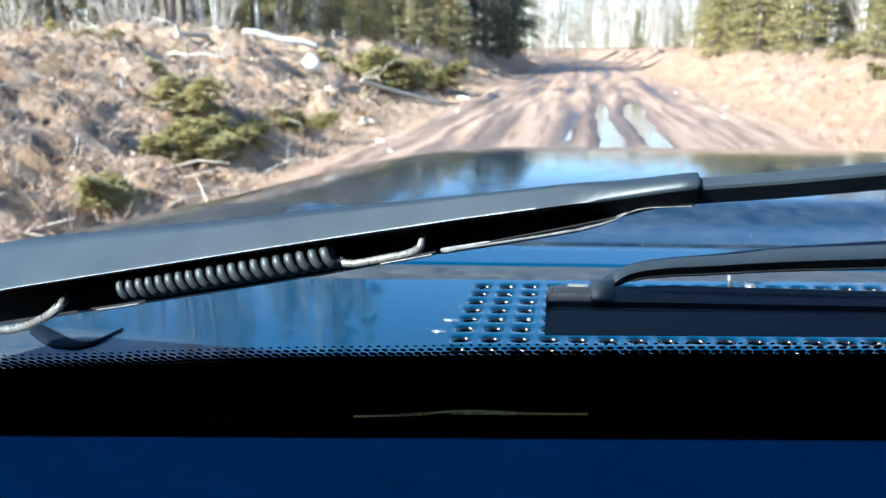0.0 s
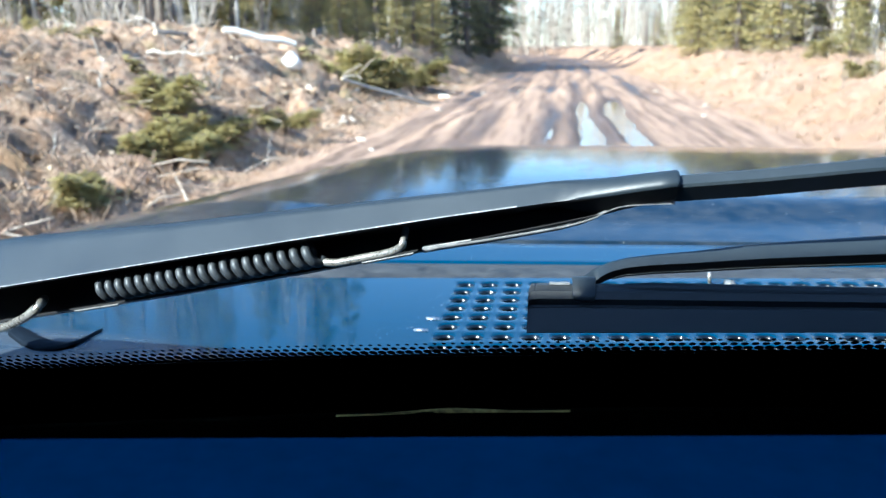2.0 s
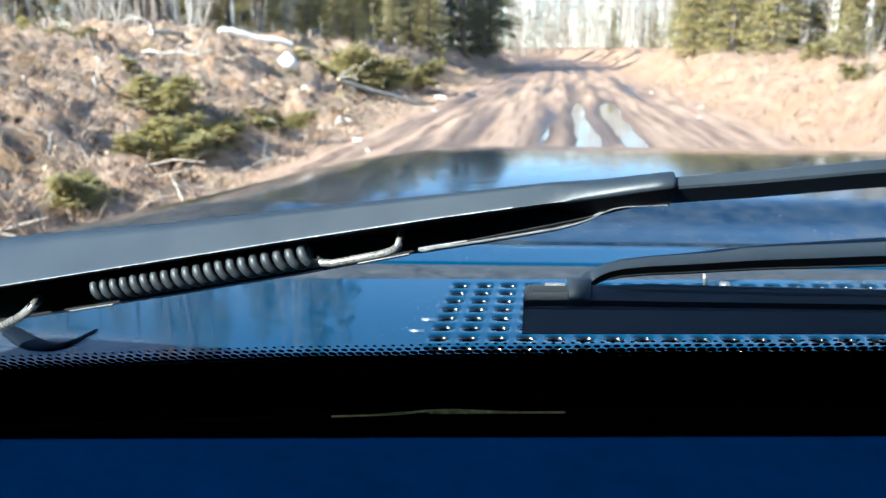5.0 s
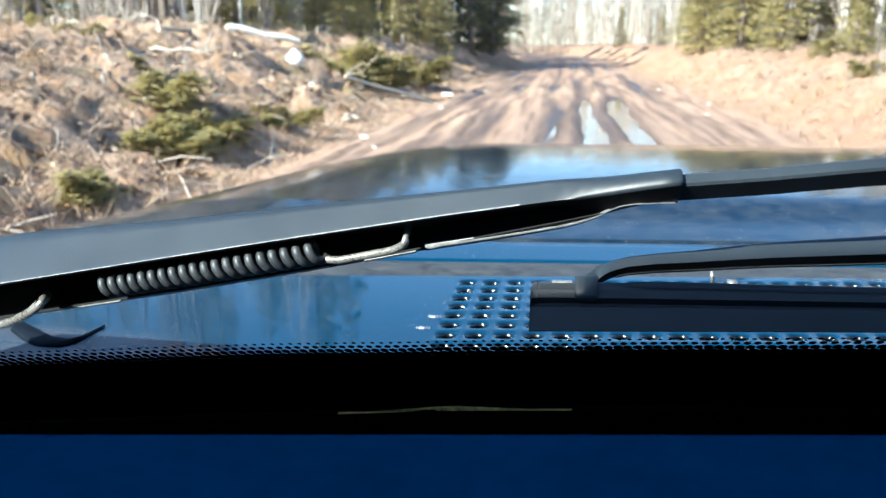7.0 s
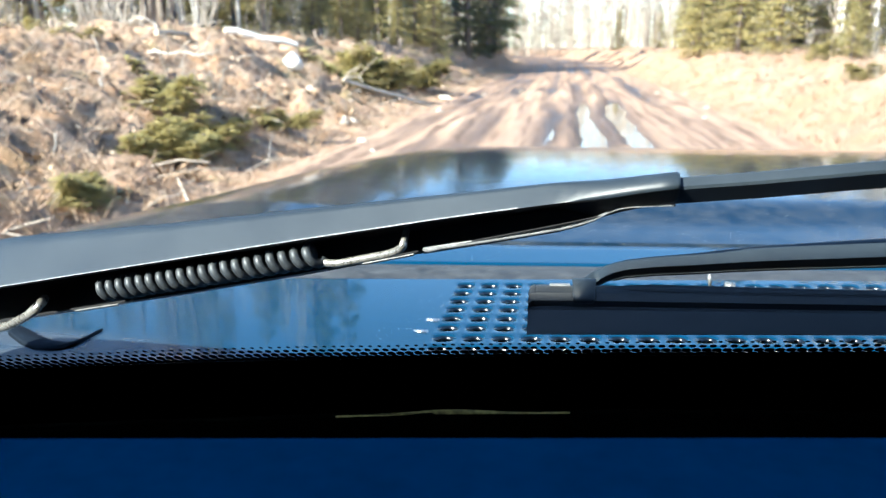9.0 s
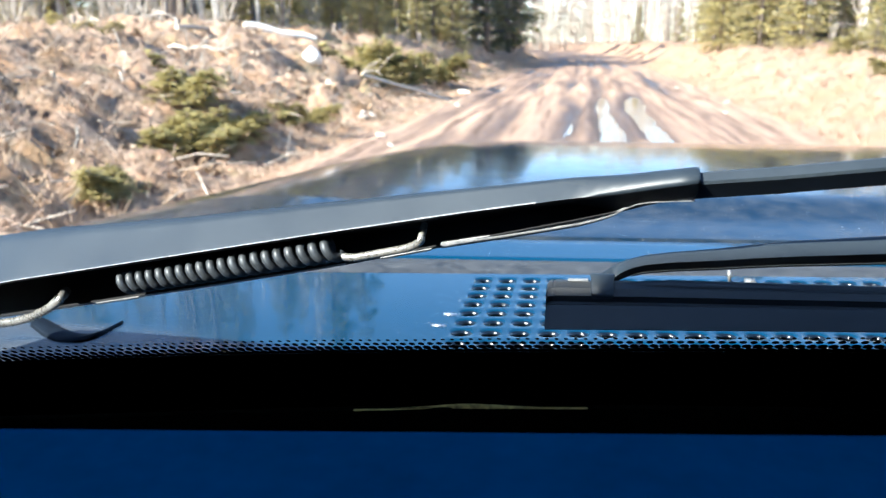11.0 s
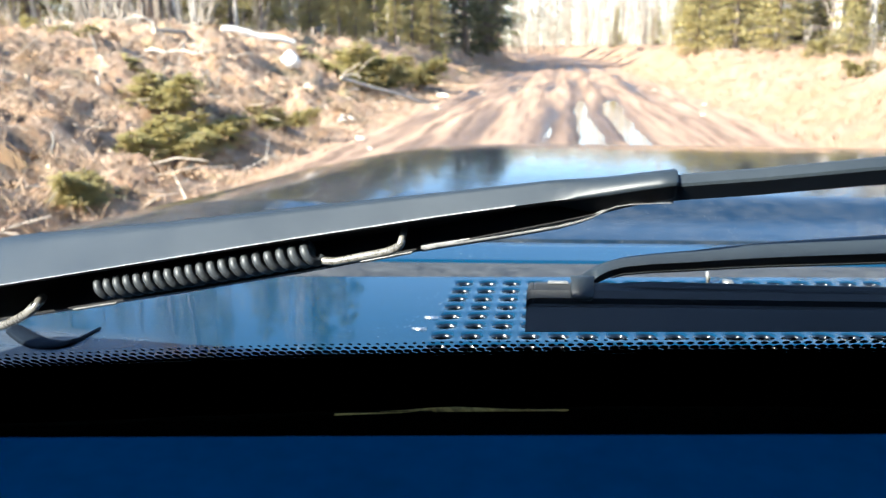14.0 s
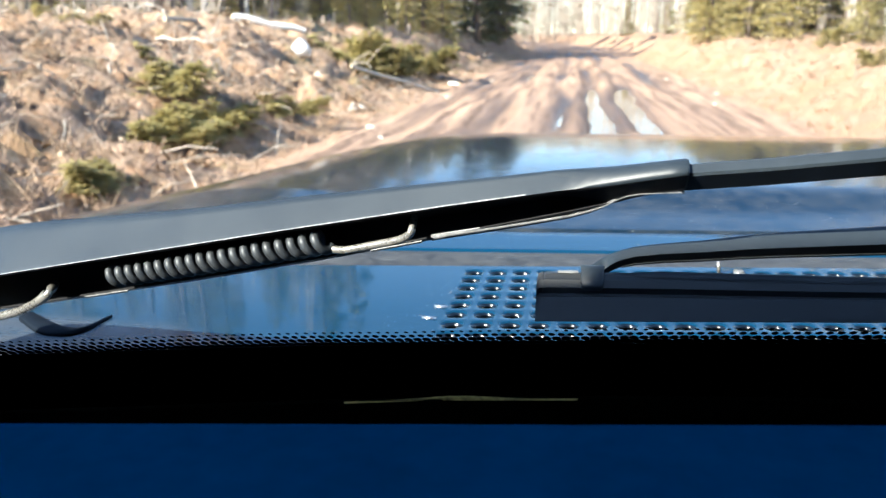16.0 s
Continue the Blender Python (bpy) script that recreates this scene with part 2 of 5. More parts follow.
wb.inputs["Base Color"].default_value = (0.16, 0.11, 0.075, 1)
wb.inputs["Roughness"].default_value, wb.inputs["IOR"].default_value = 0.03, 1.33


def ground_material():
    mat = bpy.data.materials.new("mud_litter_and_straw_ground")
    mat.use_nodes = True
    nt = mat.node_tree
    b = nt.nodes["Principled BSDF"]

    def attr(name):
        a = nt.nodes.new("ShaderNodeAttribute")
        a.attribute_name = name
        return a.outputs["Fac"]
    n1 = noise_tex(nt, 0.8, 5)
    n2 = noise_tex(nt, 6.0, 6)
    n3 = noise_tex(nt, 30.0, 4)
    streak = noise_tex(nt, 3.0, 6, (2.0, 0.09, 1), 0.65)
    mud = ramp_mix(nt, remap(nt, streak, 0.38, 0.58), (0.155, 0.090, 0.058), (0.50, 0.325, 0.22))
    mud = ramp_mix(nt, remap(nt, n2, 0.45, 0.7, 0.0, 0.6), mud, (0.54, 0.36, 0.255))
    mud = ramp_mix(nt, attr("wet"), mud, (0.085, 0.052, 0.034))
    litter = ramp_mix(nt, remap(nt, n2, 0.35, 0.65), (0.29, 0.165, 0.10), (0.61, 0.415, 0.275))
    litter = ramp_mix(nt, remap(nt, n3, 0.5, 0.68, 0.0, 0.7), litter, (0.67, 0.505, 0.375))
    litter = ramp_mix(nt, remap(nt, n1, 0.54, 0.64, 0.0, 0.6), litter, (0.30, 0.24, 0.10))
    litter = ramp_mix(nt, remap(nt, noise_tex(nt, 4.6, 5), 0.52, 0.60, 0.0, 0.65), litter, (0.075, 0.052, 0.036))
    litter = ramp_mix(nt, remap(nt, noise_tex(nt, 2.4, 5), 0.52, 0.60, 0.0, 0.65), litter, (0.50, 0.28, 0.14))
    litter = ramp_mix(nt, remap(nt, noise_tex(nt, 12.0, 5), 0.55, 0.61, 0.0, 0.5), litter, (0.055, 0.036, 0.025))
    straw = ramp_mix(nt, remap(nt, n2, 0.35, 0.65), (0.285, 0.168, 0.108), (0.465, 0.31, 0.215))
    straw = ramp_mix(nt, remap(nt, n3, 0.45, 0.7, 0.0, 0.6), straw, (0.30, 0.19, 0.11))
    straw = ramp_mix(nt, remap(nt, n1, 0.44, 0.57, 0.0, 0.75), straw, (0.36, 0.20, 0.115))
    col = ramp_mix(nt, attr("straw"), litter, straw)
    col = ramp_mix(nt, attr("road"), col, mud)
    nt.links.new(col, b.inputs["Base Color"])
    nt.links.new(remap(nt, attr("wet"), 0, 1, 0.85, 0.35), b.inputs["Roughness"])
    bp = nt.nodes.new("ShaderNodeBump")
    bp.inputs["Strength"].default_value, bp.inputs["Distance"].default_value = 0.9, 0.07
    nt.links.new(noise_tex(nt, 18.0, 6, None, 0.7), bp.inputs["Height"])
    nt.links.new(bp.outputs[0], b.inputs["Normal"])
    return mat


GROUND = ground_material()


# ---------------------------------------------------------------- mesh helpers
def mesh_of(name, verts, faces, mats, smooth=False, which=None):
    me = bpy.data.meshes.new(name)
    me.from_pydata([tuple(v) for v in verts], [], faces)
    for m in (mats if isinstance(mats, (list, tuple)) else [mats]):
        me.materials.append(m)
    if which is not None:
        me.polygons.foreach_set("material_index", which)
    if smooth:
        me.polygons.foreach_set("use_smooth", [True] * len(me.polygons))
    me.validate()
    me.update()
    return me


def part(name, me, parent=None, label=""):
    """Links a mesh as one object, under a thing or a part."""
    if isinstance(me, tuple):
        bm, mat, smooth = me
        bmesh.ops.recalc_face_normals(bm, faces=bm.faces)
        data = bpy.data.meshes.new(name)
        bm.to_mesh(data)
        bm.free()
        data.materials.append(mat)
        if smooth:
            data.polygons.foreach_set("use_smooth", [True] * len(data.polygons))
        me = data
    ob = new(name, me)
    ob.parent = parent
    if label:
        tagged(ob, label)
    return ob


def thing(name, label, category, group="", at=(0, 0, 0), kind=""):
    ob = new(name)
    ob.location = at
    ob.empty_display_size = 0.1
    return tagged(ob, label, category, group, kind)


def tube(path, radii, sides=8, caps=True):
    """Verts and faces of a tube along a polyline."""
    verts, faces = [], []
    pts = [Vector(p) for p in path]
    if not isinstance(radii, (list, tuple)):
        radii = [radii] * len(pts)
    up = Vector((0, 0, 1))
    d0 = (pts[1] - pts[0]).normalized()
    if abs(d0.dot(up)) > 0.95:
        up = Vector((1, 0, 0))
    a = d0.cross(up).normalized()
    for i, p in enumerate(pts):
        d = (pts[min(i + 1, len(pts) - 1)] - pts[max(i - 1, 0)]).normalized()
        a = (a - d * a.dot(d)).normalized()
        b = d.cross(a)
        for k in range(sides):
            w = 2 * math.pi * k / sides
            verts.append(p + (a * math.cos(w) + b * math.sin(w)) * radii[i])
    for i in range(len(pts) - 1):
        for k in range(sides):
            k2 = (k + 1) % sides
            faces.append((i * sides + k, i * sides + k2, (i + 1) * sides + k2, (i + 1) * sides + k))
    if caps:
        faces.append(tuple(range(sides - 1, -1, -1)))
        n = (len(pts) - 1) * sides
        faces.append(tuple(range(n, n + sides)))
    return verts, faces


class Heap:
    """Gathers many small pieces into one mesh."""

    def __init__(self):
        self.v, self.f = [], []

    def add(self, verts, faces):
        o = len(self.v)
        self.v.extend(verts)
        self.f.extend(tuple(i + o for i in f) for f in faces)

    def mesh(self, name, mat, smooth=False):
        return mesh_of(name, self.v, self.f, mat, smooth)


def loft(sections, closed=True, caps=True):
    """Verts and faces through cross-sections with equal point counts."""
    n = len(sections[0])
    verts = [p for s in sections for p in s]
    faces = []
    for i in range(len(sections) - 1):
        for k in range(n if closed else n - 1):
            k2 = (k + 1) % n
            faces.append((i * n + k, i * n + k2, (i + 1) * n + k2, (i + 1) * n + k))
    if caps and closed:
        faces.append(tuple(range(n - 1, -1, -1)))
        o = (len(sections) - 1) * n
        faces.append(tuple(range(o, o + n)))
    return verts, faces


def rounded(name, verts, faces, mat, width, segments=2, smooth=True):
    """A bevelled mesh."""
    bm = bmesh.new()
    vs = [bm.verts.new(v) for v in verts]
    for f in faces:
        bm.faces.new([vs[i] for i in f])
    bmesh.ops.recalc_face_normals(bm, faces=bm.faces)
    sharp = [e for e in bm.edges if len(e.link_faces) == 2 and e.calc_face_angle() > 0.5]
    bmesh.ops.bevel(bm, geom=sharp, offset=width, segments=segments, affect="EDGES", clamp_overlap=True)
    me = bpy.data.meshes.new(name)
    bm.to_mesh(me)
    bm.free()
    me.materials.append(mat)
    if smooth:
        me.polygons.foreach_set("use_smooth", [True] * len(me.polygons))
    return me


def soften(me, degrees):
    """Shade a mesh smooth but for the edges that turn by more than the angle."""
    bm = bmesh.new()
    bm.from_mesh(me)
    for f in bm.faces:
        f.smooth = True
    for e in bm.edges:
        e.smooth = len(e.link_faces) == 2 and e.calc_face_angle(0) < radians(degrees)
    bm.to_mesh(me)
    bm.free()


def smooth_step(a, b, x):
    t = min(1.0, max(0.0, (x - a) / (b - a)))
    return t * t * (3 - 2 * t)


def lerp_table(table, x):
    """Piecewise linear in a short table of rows (x, a, b, ...)."""
    if x <= table[0][0]:
        lo, hi = table[0], table[1]
    elif x >= table[-1][0]:
        lo, hi = table[-2], table[-1]
    else:
        lo, hi = next((a, b) for a, b in zip(table, table[1:]) if a[0] <= x <= b[0])
    t = (x - lo[0]) / (hi[0] - lo[0])
    return [a + (b - a) * t for a, b in zip(lo[1:], hi[1:])]


# ---------------------------------------------------------------- ground
def road_centre(y):
    return 0.1 - 0.0016 * max(0.0, y - 55.0) ** 2 if y < 110 else 0.1 - 4.84 - 0.176 * (y - 110)


RUTS = ((-2.45, 0.20, 0.10), (-1.95, 0.14, 0.08), (-1.45, 0.22, 0.13), (-0.40, 0.17, 0.06), (0.30, 0.20, 0.10), (1.05, 0.22, 0.10), (2.10, 0.22, 0.06))


def ground_at(x, y):
    """Height, and how far road, straw and wet mud cover the ground there."""
    u = x - road_centre(y)
    p = Vector((x, y, 0))
    edge = 0.35 * noise.noise(p * 0.55)
    left, right = -3.1 - edge, 3.2 + edge
    big = noise.fractal(p * 0.22, 0.9, 2.1, 4)
    lumps = noise.fractal(p * 1.3 + Vector((9, 3, 1)), 0.8, 2.1, 4)
    road = smooth_step(left - 0.5, left + 0.4, u) * (1 - smooth_step(right - 0.4, right + 0.7, u))
    bank_l = smooth_step(0.1, 3.7, left - u) * 1.36 + 0.10 * smooth_step(4, 14, left - u)
    bank_r = smooth_step(0.0, 2.6, u - right) * 0.95 + 0.25 * smooth_step(4, 12, u - right)
    z = bank_l + bank_r
    off = 1 - road
    clods = noise.fractal(p * 4.4 + Vector((4, 8, 2)), 0.7, 2.2, 3)
    z += off * ((0.26 if u < 0 else 0.18) * big + (0.19 if u < 0 else 0.20) * lumps + (0.23 if u < 0 else 0.15) * clods) * smooth_step(0.0, 1.2, max(left - u, u - right))
    wet, near = 0.0, 1 - 0.85 * smooth_step(22, 50, y)
    if road > 0.01:
        z += road * (0.07 * (1 - (u / 3.2) ** 2) + near * (0.008 * lumps + 0.045 * noise.fractal(Vector((x * 3.2, y * 0.22, 5)), 0.8, 2.1, 4) + 0.016 * noise.fractal(p * 5.5, 0.7, 2.1, 3)))
        for i, (c, w, depth) in enumerate(RUTS):
            d = (u - c - 0.20 * noise.noise(Vector((3 + 7 * i, y * 0.10, 0))) - 0.10 * noise.noise(Vector((7 + 5 * i, y * 0.45, 0)))) / w
            if abs(d) < 3:
                k = 0.6 + 1.1 * noise.noise(Vector((c * 5, y * 0.17, 2)))
                z -= near * road * max(0.15, k) * depth * math.exp(-d * d)
                z += near * road * 0.32 * depth * (math.exp(-(abs(d) - 1.8) ** 2 * 2.0))
                wet = max(wet, max(0.0, k) * math.exp(-d * d * 0.8))
        sag = smooth_step(9.5, 12, y) * (1 - smooth_step(17, 23, y)) * math.exp(-((u - 0.55) / 0.95) ** 2)
        z -= 0.085 * sag
        wet = min(1.0, wet * road + 0.6 * sag * road)
    far = smooth_step(45, 260, math.hypot(x, y))
    z += far * (3.0 * noise.noise(p * 0.006 + Vector((2, 5, 0))))
    straw = smooth_step(0.2, 1.2, u) * (0.75 + 0.5 * big)
    return z, road, min(1.0, max(0.0, straw)), wet


def axis(stops):
    out = []
    for a, b, step in stops:
        n = max(1, round((b - a) / step))
        out += [a + (b - a) * i / n for i in range(n)]
    return out + [stops[-1][1]]


xs = axis([(-900, -120, 130), (-120, -40, 10), (-40, -16, 1.5), (-16, -9, 0.35), (-9, -3.4, 0.16), (-3.4, 3.6, 0.075), (3.6, 9, 0.2), (9, 18, 0.6), (18, 45, 2.5),
           (45, 120, 12), (120, 900, 130)])
ys = axis([(-500, -60, 110), (-60, -10, 5), (-10, 3, 1.0), (3, 22, 0.16), (22, 45, 0.35), (45, 90, 0.8), (90, 200, 6), (200, 1800, 200)])
gv, ga = [], []
for y in ys:
    for x in xs:
        z, *cover = ground_at(x, y)
        gv.append((x, y, z))
        ga.append(cover)
nx = len(xs)
gf = [(j * nx + i, j * nx + i + 1, (j + 1) * nx + i + 1, (j + 1) * nx + i) for j in range(len(ys) - 1) for i in range(nx - 1)]
ground_mesh = mesh_of("ground", gv, gf, GROUND, True)
for i, key in enumerate(("road", "straw", "wet")):
    ground_mesh.attributes.new(key, "FLOAT", "POINT").data.foreach_set("value", [a[i] for a in ga])
ground = tagged(part("ground", ground_mesh), "rutted brown mud track between littered forest banks", "ground", kind="structure")


def puddle(x0, x1, y0, y1, z, label):
    n = 12
    ring = []
    for k in range(4 * n):
        s, t = k // n, (k % n) / n
        ring.append([(x0 + (x1 - x0) * t, y0), (x1, y0 + (y1 - y0) * t), (x1 - (x1 - x0) * t, y1), (x0, y1 - (y1 - y0) * t)][s])
    me = mesh_of("water", [(a, b, z) for a, b in ring], [tuple(range(4 * n))], water)
    return tagged(part("water", me), label, "puddle", "puddles in the ruts", "structure")


puddle(-0.75, 1.85, 9.0, 24.0, -0.022, "shallow brown puddle water lying in wheel ruts")
puddle(-1.9, -0.8, 6.0, 34.0, -0.045, "narrow strip of puddle water in a deep rut")
puddle(1.2, 2.2, 24.0, 40.0, -0.02, "small far puddle in a wheel rut")


# ---------------------------------------------------------------- vegetation
def spray(heap, base, d, length, width, droop, rng):
    """One narrow needle spray as a folded leaf shape."""
    side = d.cross(Vector((0, 0, 1)))
    side = side.normalized() if side.length > 1e-4 else Vector((1, 0, 0))
    side = (side + Vector((0, 0, rng.uniform(-1.3, 1.3)))).normalized()
    tip = base + d * length + Vector((0, 0, -droop * length))
    mid = base + d * length * 0.45 + Vector((0, 0, -droop * length * 0.2))
    heap.add([base, mid + side * width, tip, mid - side * width], [(0, 1, 2), (0, 2, 3)])


def conifer_meshes(h, spread, seed, needles, ragged=0.35, low=0.06, density=1.0, spray_len=0.22):
    rng = random.Random(seed)
    bend = [Vector((rng.uniform(-1, 1), rng.uniform(-1, 1), 0)) * 0.01 * h for _ in range(5)]
    axis_pts = [Vector((0, 0, -0.1)) if i == 0 else Vector((0, 0, h * i / 4)) + bend[i] for i in range(5)]
    trunk = tube(axis_pts, [h * 0.016 + 0.015, h * 0.013 + 0.01, h * 0.010, h * 0.006, 0.006], 7)
    crown, limbs = Heap(), Heap()
    z = low * h
    while z < h * 0.985:
        f = z / h
        reach = spread * (1 - f) ** 0.8 * (0.55 + 0.45 * min(1, f / 0.15))
        for k in range(rng.randint(5, 7)):
            w = rng.uniform(0, 2 * math.pi)
            L = reach * rng.uniform(1 - ragged, 1.05) + 0.05
            out = Vector((math.cos(w), math.sin(w), 0))
            root = Vector((0, 0, z + rng.uniform(-0.06, 0.06) * h * 0.2))
            rise = rng.uniform(-0.15, 0.25)
            end = root + out * L + Vector((0, 0, rise * L - 0.18 * L))
            limbs.add(*tube([root, root + out * L * 0.5 + Vector((0, 0, rise * L * 0.5)), end], [0.008 + 0.006 * L, 0.005 + 0.003 * L, 0.003], 3, False))
            n = max(3, int(L / spray_len * 3.4 * density))
            for i in range(n):
                t = (i + rng.random()) / n
                if t < 0.12 and L > 0.5:
                    continue
                p = root.lerp(end, t) + Vector((0, 0, rise * L * (t - t * t) * 0.8))
                for s in (-1, 1):
                    tw = w + s * rng.uniform(0.3, 1.2)
                    d = Vector((math.cos(tw), math.sin(tw), rng.uniform(-0.15, 0.45)))
                    spray(crown, p, d, spray_len * rng.uniform(0.6, 1.3) * (0.6 + 0.6 * (1 - t)), spray_len * rng.uniform(0.10, 0.2), rng.uniform(0.0, 0.5), rng)
        z += h * rng.uniform(0.022, 0.04) + 0.03
    for _ in range(8):
        spray(crown, Vector((0, 0, h * 0.97)), Vector((rng.uniform(-.4, .4), rng.uniform(-.4, .4), 1)), spray_len, spray_len * 0.12, 0, rng)
    return (mesh_of("trunk", *trunk, BARK, True), limbs.mesh("limbs", BARK), crown.mesh("crown", needles))


def bush_meshes(h, spread, seed, needles):
    """Several leaning leaders grown into one loose bush."""
    rng = random.Random(seed)
    heaps = (Heap(), Heap(), Heap())
    for k in range(5):
        w, out = rng.uniform(0, 6.28), (0.0 if k == 0 else rng.uniform(0.25, 0.55)) * spread
        turn = Matrix.Translation((math.cos(w) * out, math.sin(w) * out, 0)) @ Matrix.Rotation(rng.uniform(0.05, 0.5) * min(1, k), 4, Vector((-math.sin(w), math.cos(w), 0)))
        for heap, me in zip(heaps if k == 0 else (heaps[1], heaps[1], heaps[2]), conifer_meshes(h * rng.uniform(0.5, 1.0), spread * rng.uniform(0.45, 0.7), seed * 7 + k, needles, 0.8, 0.02, 0.5, 0.17)):
            heap.add([turn @ v.co for v in me.vertices], [tuple(p.vertices) for p in me.polygons])
            bpy.data.meshes.remove(me)
    return (heaps[0].mesh("trunk", BARK, True), heaps[1].mesh("limbs", BARK), heaps[2].mesh("crown", needles))


def make_conifer(meshes, name, label, group):
    ob = thing(name, label, "tree", group)
    part("trunk", meshes[0], ob)
    tagged(part("limbs", meshes[1], ob), kind="stuff")
    tagged(part("crown", meshes[2], ob), kind="stuff")
    return ob


def bare_meshes(h, seed, bark, twigs=260, lean=0.05, stems=1, start=0.35):
    rng = random.Random(seed)
    trunk, crown = Heap(), Heap()

    def grow(p, d, length, r, level):
        pts, rad = [p], [r]
        for i in range(4):
            d = (d + Vector((rng.uniform(-.2, .2), rng.uniform(-.2, .2), rng.uniform(-0.02, .14)))).normalized()
            pts.append(pts[-1] + d * length / 4)
            rad.append(r * (1 - 0.2 * (i + 1)))
        crown.add(*tube(pts, rad, 3 if level else 4, False))
        if level < 2:
            for _ in range(5 if level == 0 else 4):
                k = rng.randint(1, 4)
                w = rng.uniform(0, 6.28)
                grow(pts[k], (d + 0.9 * Vector((math.cos(w), math.sin(w), rng.uniform(0, .6)))).normalized(), length * rng.uniform(.35, .6), rad[k] * 0.55, level + 1)

    for s in range(stems):
        w = rng.uniform(0, 6.28)
        tilt = Vector((math.cos(w), math.sin(w), 0)) * (lean + 0.08 * s)
        pts = [Vector((0.08 * s, 0, -0.15))]
        n = 7
        for i in range(1, n + 1):
            tilt += Vector((rng.uniform(-.03, .03), rng.uniform(-.03, .03), 0))
            pts.append(pts[-1] + (Vector((0, 0, 1)) + tilt) * h / n * (1 - 0.12 * s))
        r0 = h * 0.0066 + 0.012
        rad = [r0 * (1.15 if i == 0 else 1) * (1 - 0.11 * i) for i in range(n + 1)]
        trunk.add(*tube(pts, rad, 7))
        for _ in range(max(5, twigs // 26)):
            f = rng.uniform(start, 0.97)
            i = min(n - 1, int(f * n))
            p = pts[i].lerp(pts[i + 1], f * n - i)
            w = rng.uniform(0, 6.28)
            grow(p, Vector((math.cos(w), math.sin(w), rng.uniform(.3, 1.1))).normalized(), h * rng.uniform(.10, .22) * (1.2 - 0.6 * f), rad[i] * 0.4, 0)
    return (trunk.mesh("trunk", bark, True), crown.mesh("twigs", TWIG))


def make_bare(meshes, name, label, group):
    ob = thing(name, label, "tree", group)
    part("trunk", meshes[0], ob)
    tagged(part("twigs", meshes[1], ob), kind="stuff")
    return ob


def set_tree(proto, x, y, scale, turn, sink=0.05):
    z = ground_at(x, y)[0]
    ob = copy_thing(proto, Matrix.Identity(4))
    ob.location, ob.rotation_euler, ob.scale = (x, y, z - sink), (0, 0, turn), (((scale * 1.75, scale * 1.75, scale * 0.75) if scale > 0.5 else (scale * 2.5, scale * 2.2, scale * 0.85)) if proto in bush_fir else (scale, scale, scale * random.uniform(0.92, 1.08)))
    return ob


spruce_big = [make_conifer(conifer_meshes(12.0, 2.8, 11 + i, needles, 0.4, 0.05, 1.0, 0.34), "spruce", label, "spruces beside the track")
              for i, (needles, label) in enumerate(((NEEDLE_DARK, "tall dark green spruce at the forest edge"), (NEEDLE, "tall olive green spruce at the forest edge")))]
fir_mid = [make_conifer(conifer_meshes(6.0, 2.0, 21 + i, NEEDLE, 0.5, 0.03, 0.85, 0.28), "fir", "olive green fir with drooping boughs", "firs beside the track") for i in range(2)]
pine_mid = [make_conifer(conifer_meshes(5.0, 2.1, 31 + i, NEEDLE_PINE, 0.6, 0.03, 0.75, 0.27), "pine", "bushy yellow-green young pine on the bank", "pines beside the track") for i in range(2)]
bush_fir = [make_conifer(bush_meshes(1.7, 0.95, 41 + i, NEEDLE_PINE), "fir_sapling", "small bushy fir sapling on the bank", "saplings on the banks") for i in range(2)]
birch = [make_bare(bare_meshes(13.0, 51 + i, BIRCH, 330, 0.04 + 0.03 * i, 1 + i % 2), "birch", "leafless birch with a pale white trunk", "birches in the wood") for i in range(3)]
alder = [make_bare(bare_meshes(9.0, 61 + i, BARK, 420, 0.06, 2, 0.2), "bare_tree", "leafless grey-brown deciduous tree", "bare trees in the wood") for i in range(2)]
scrub = [make_bare(bare_meshes(2.2, 71 + i, TWIG, 260, 0.2, 4, 0.1), "bare_shrub", "leafless brushy shrub on the bank", "shrubs on the banks") for i in range(2)]
PROTOS = spruce_big + fir_mid + pine_mid + bush_fir + birch + alder + scrub
rng = random.Random(5)

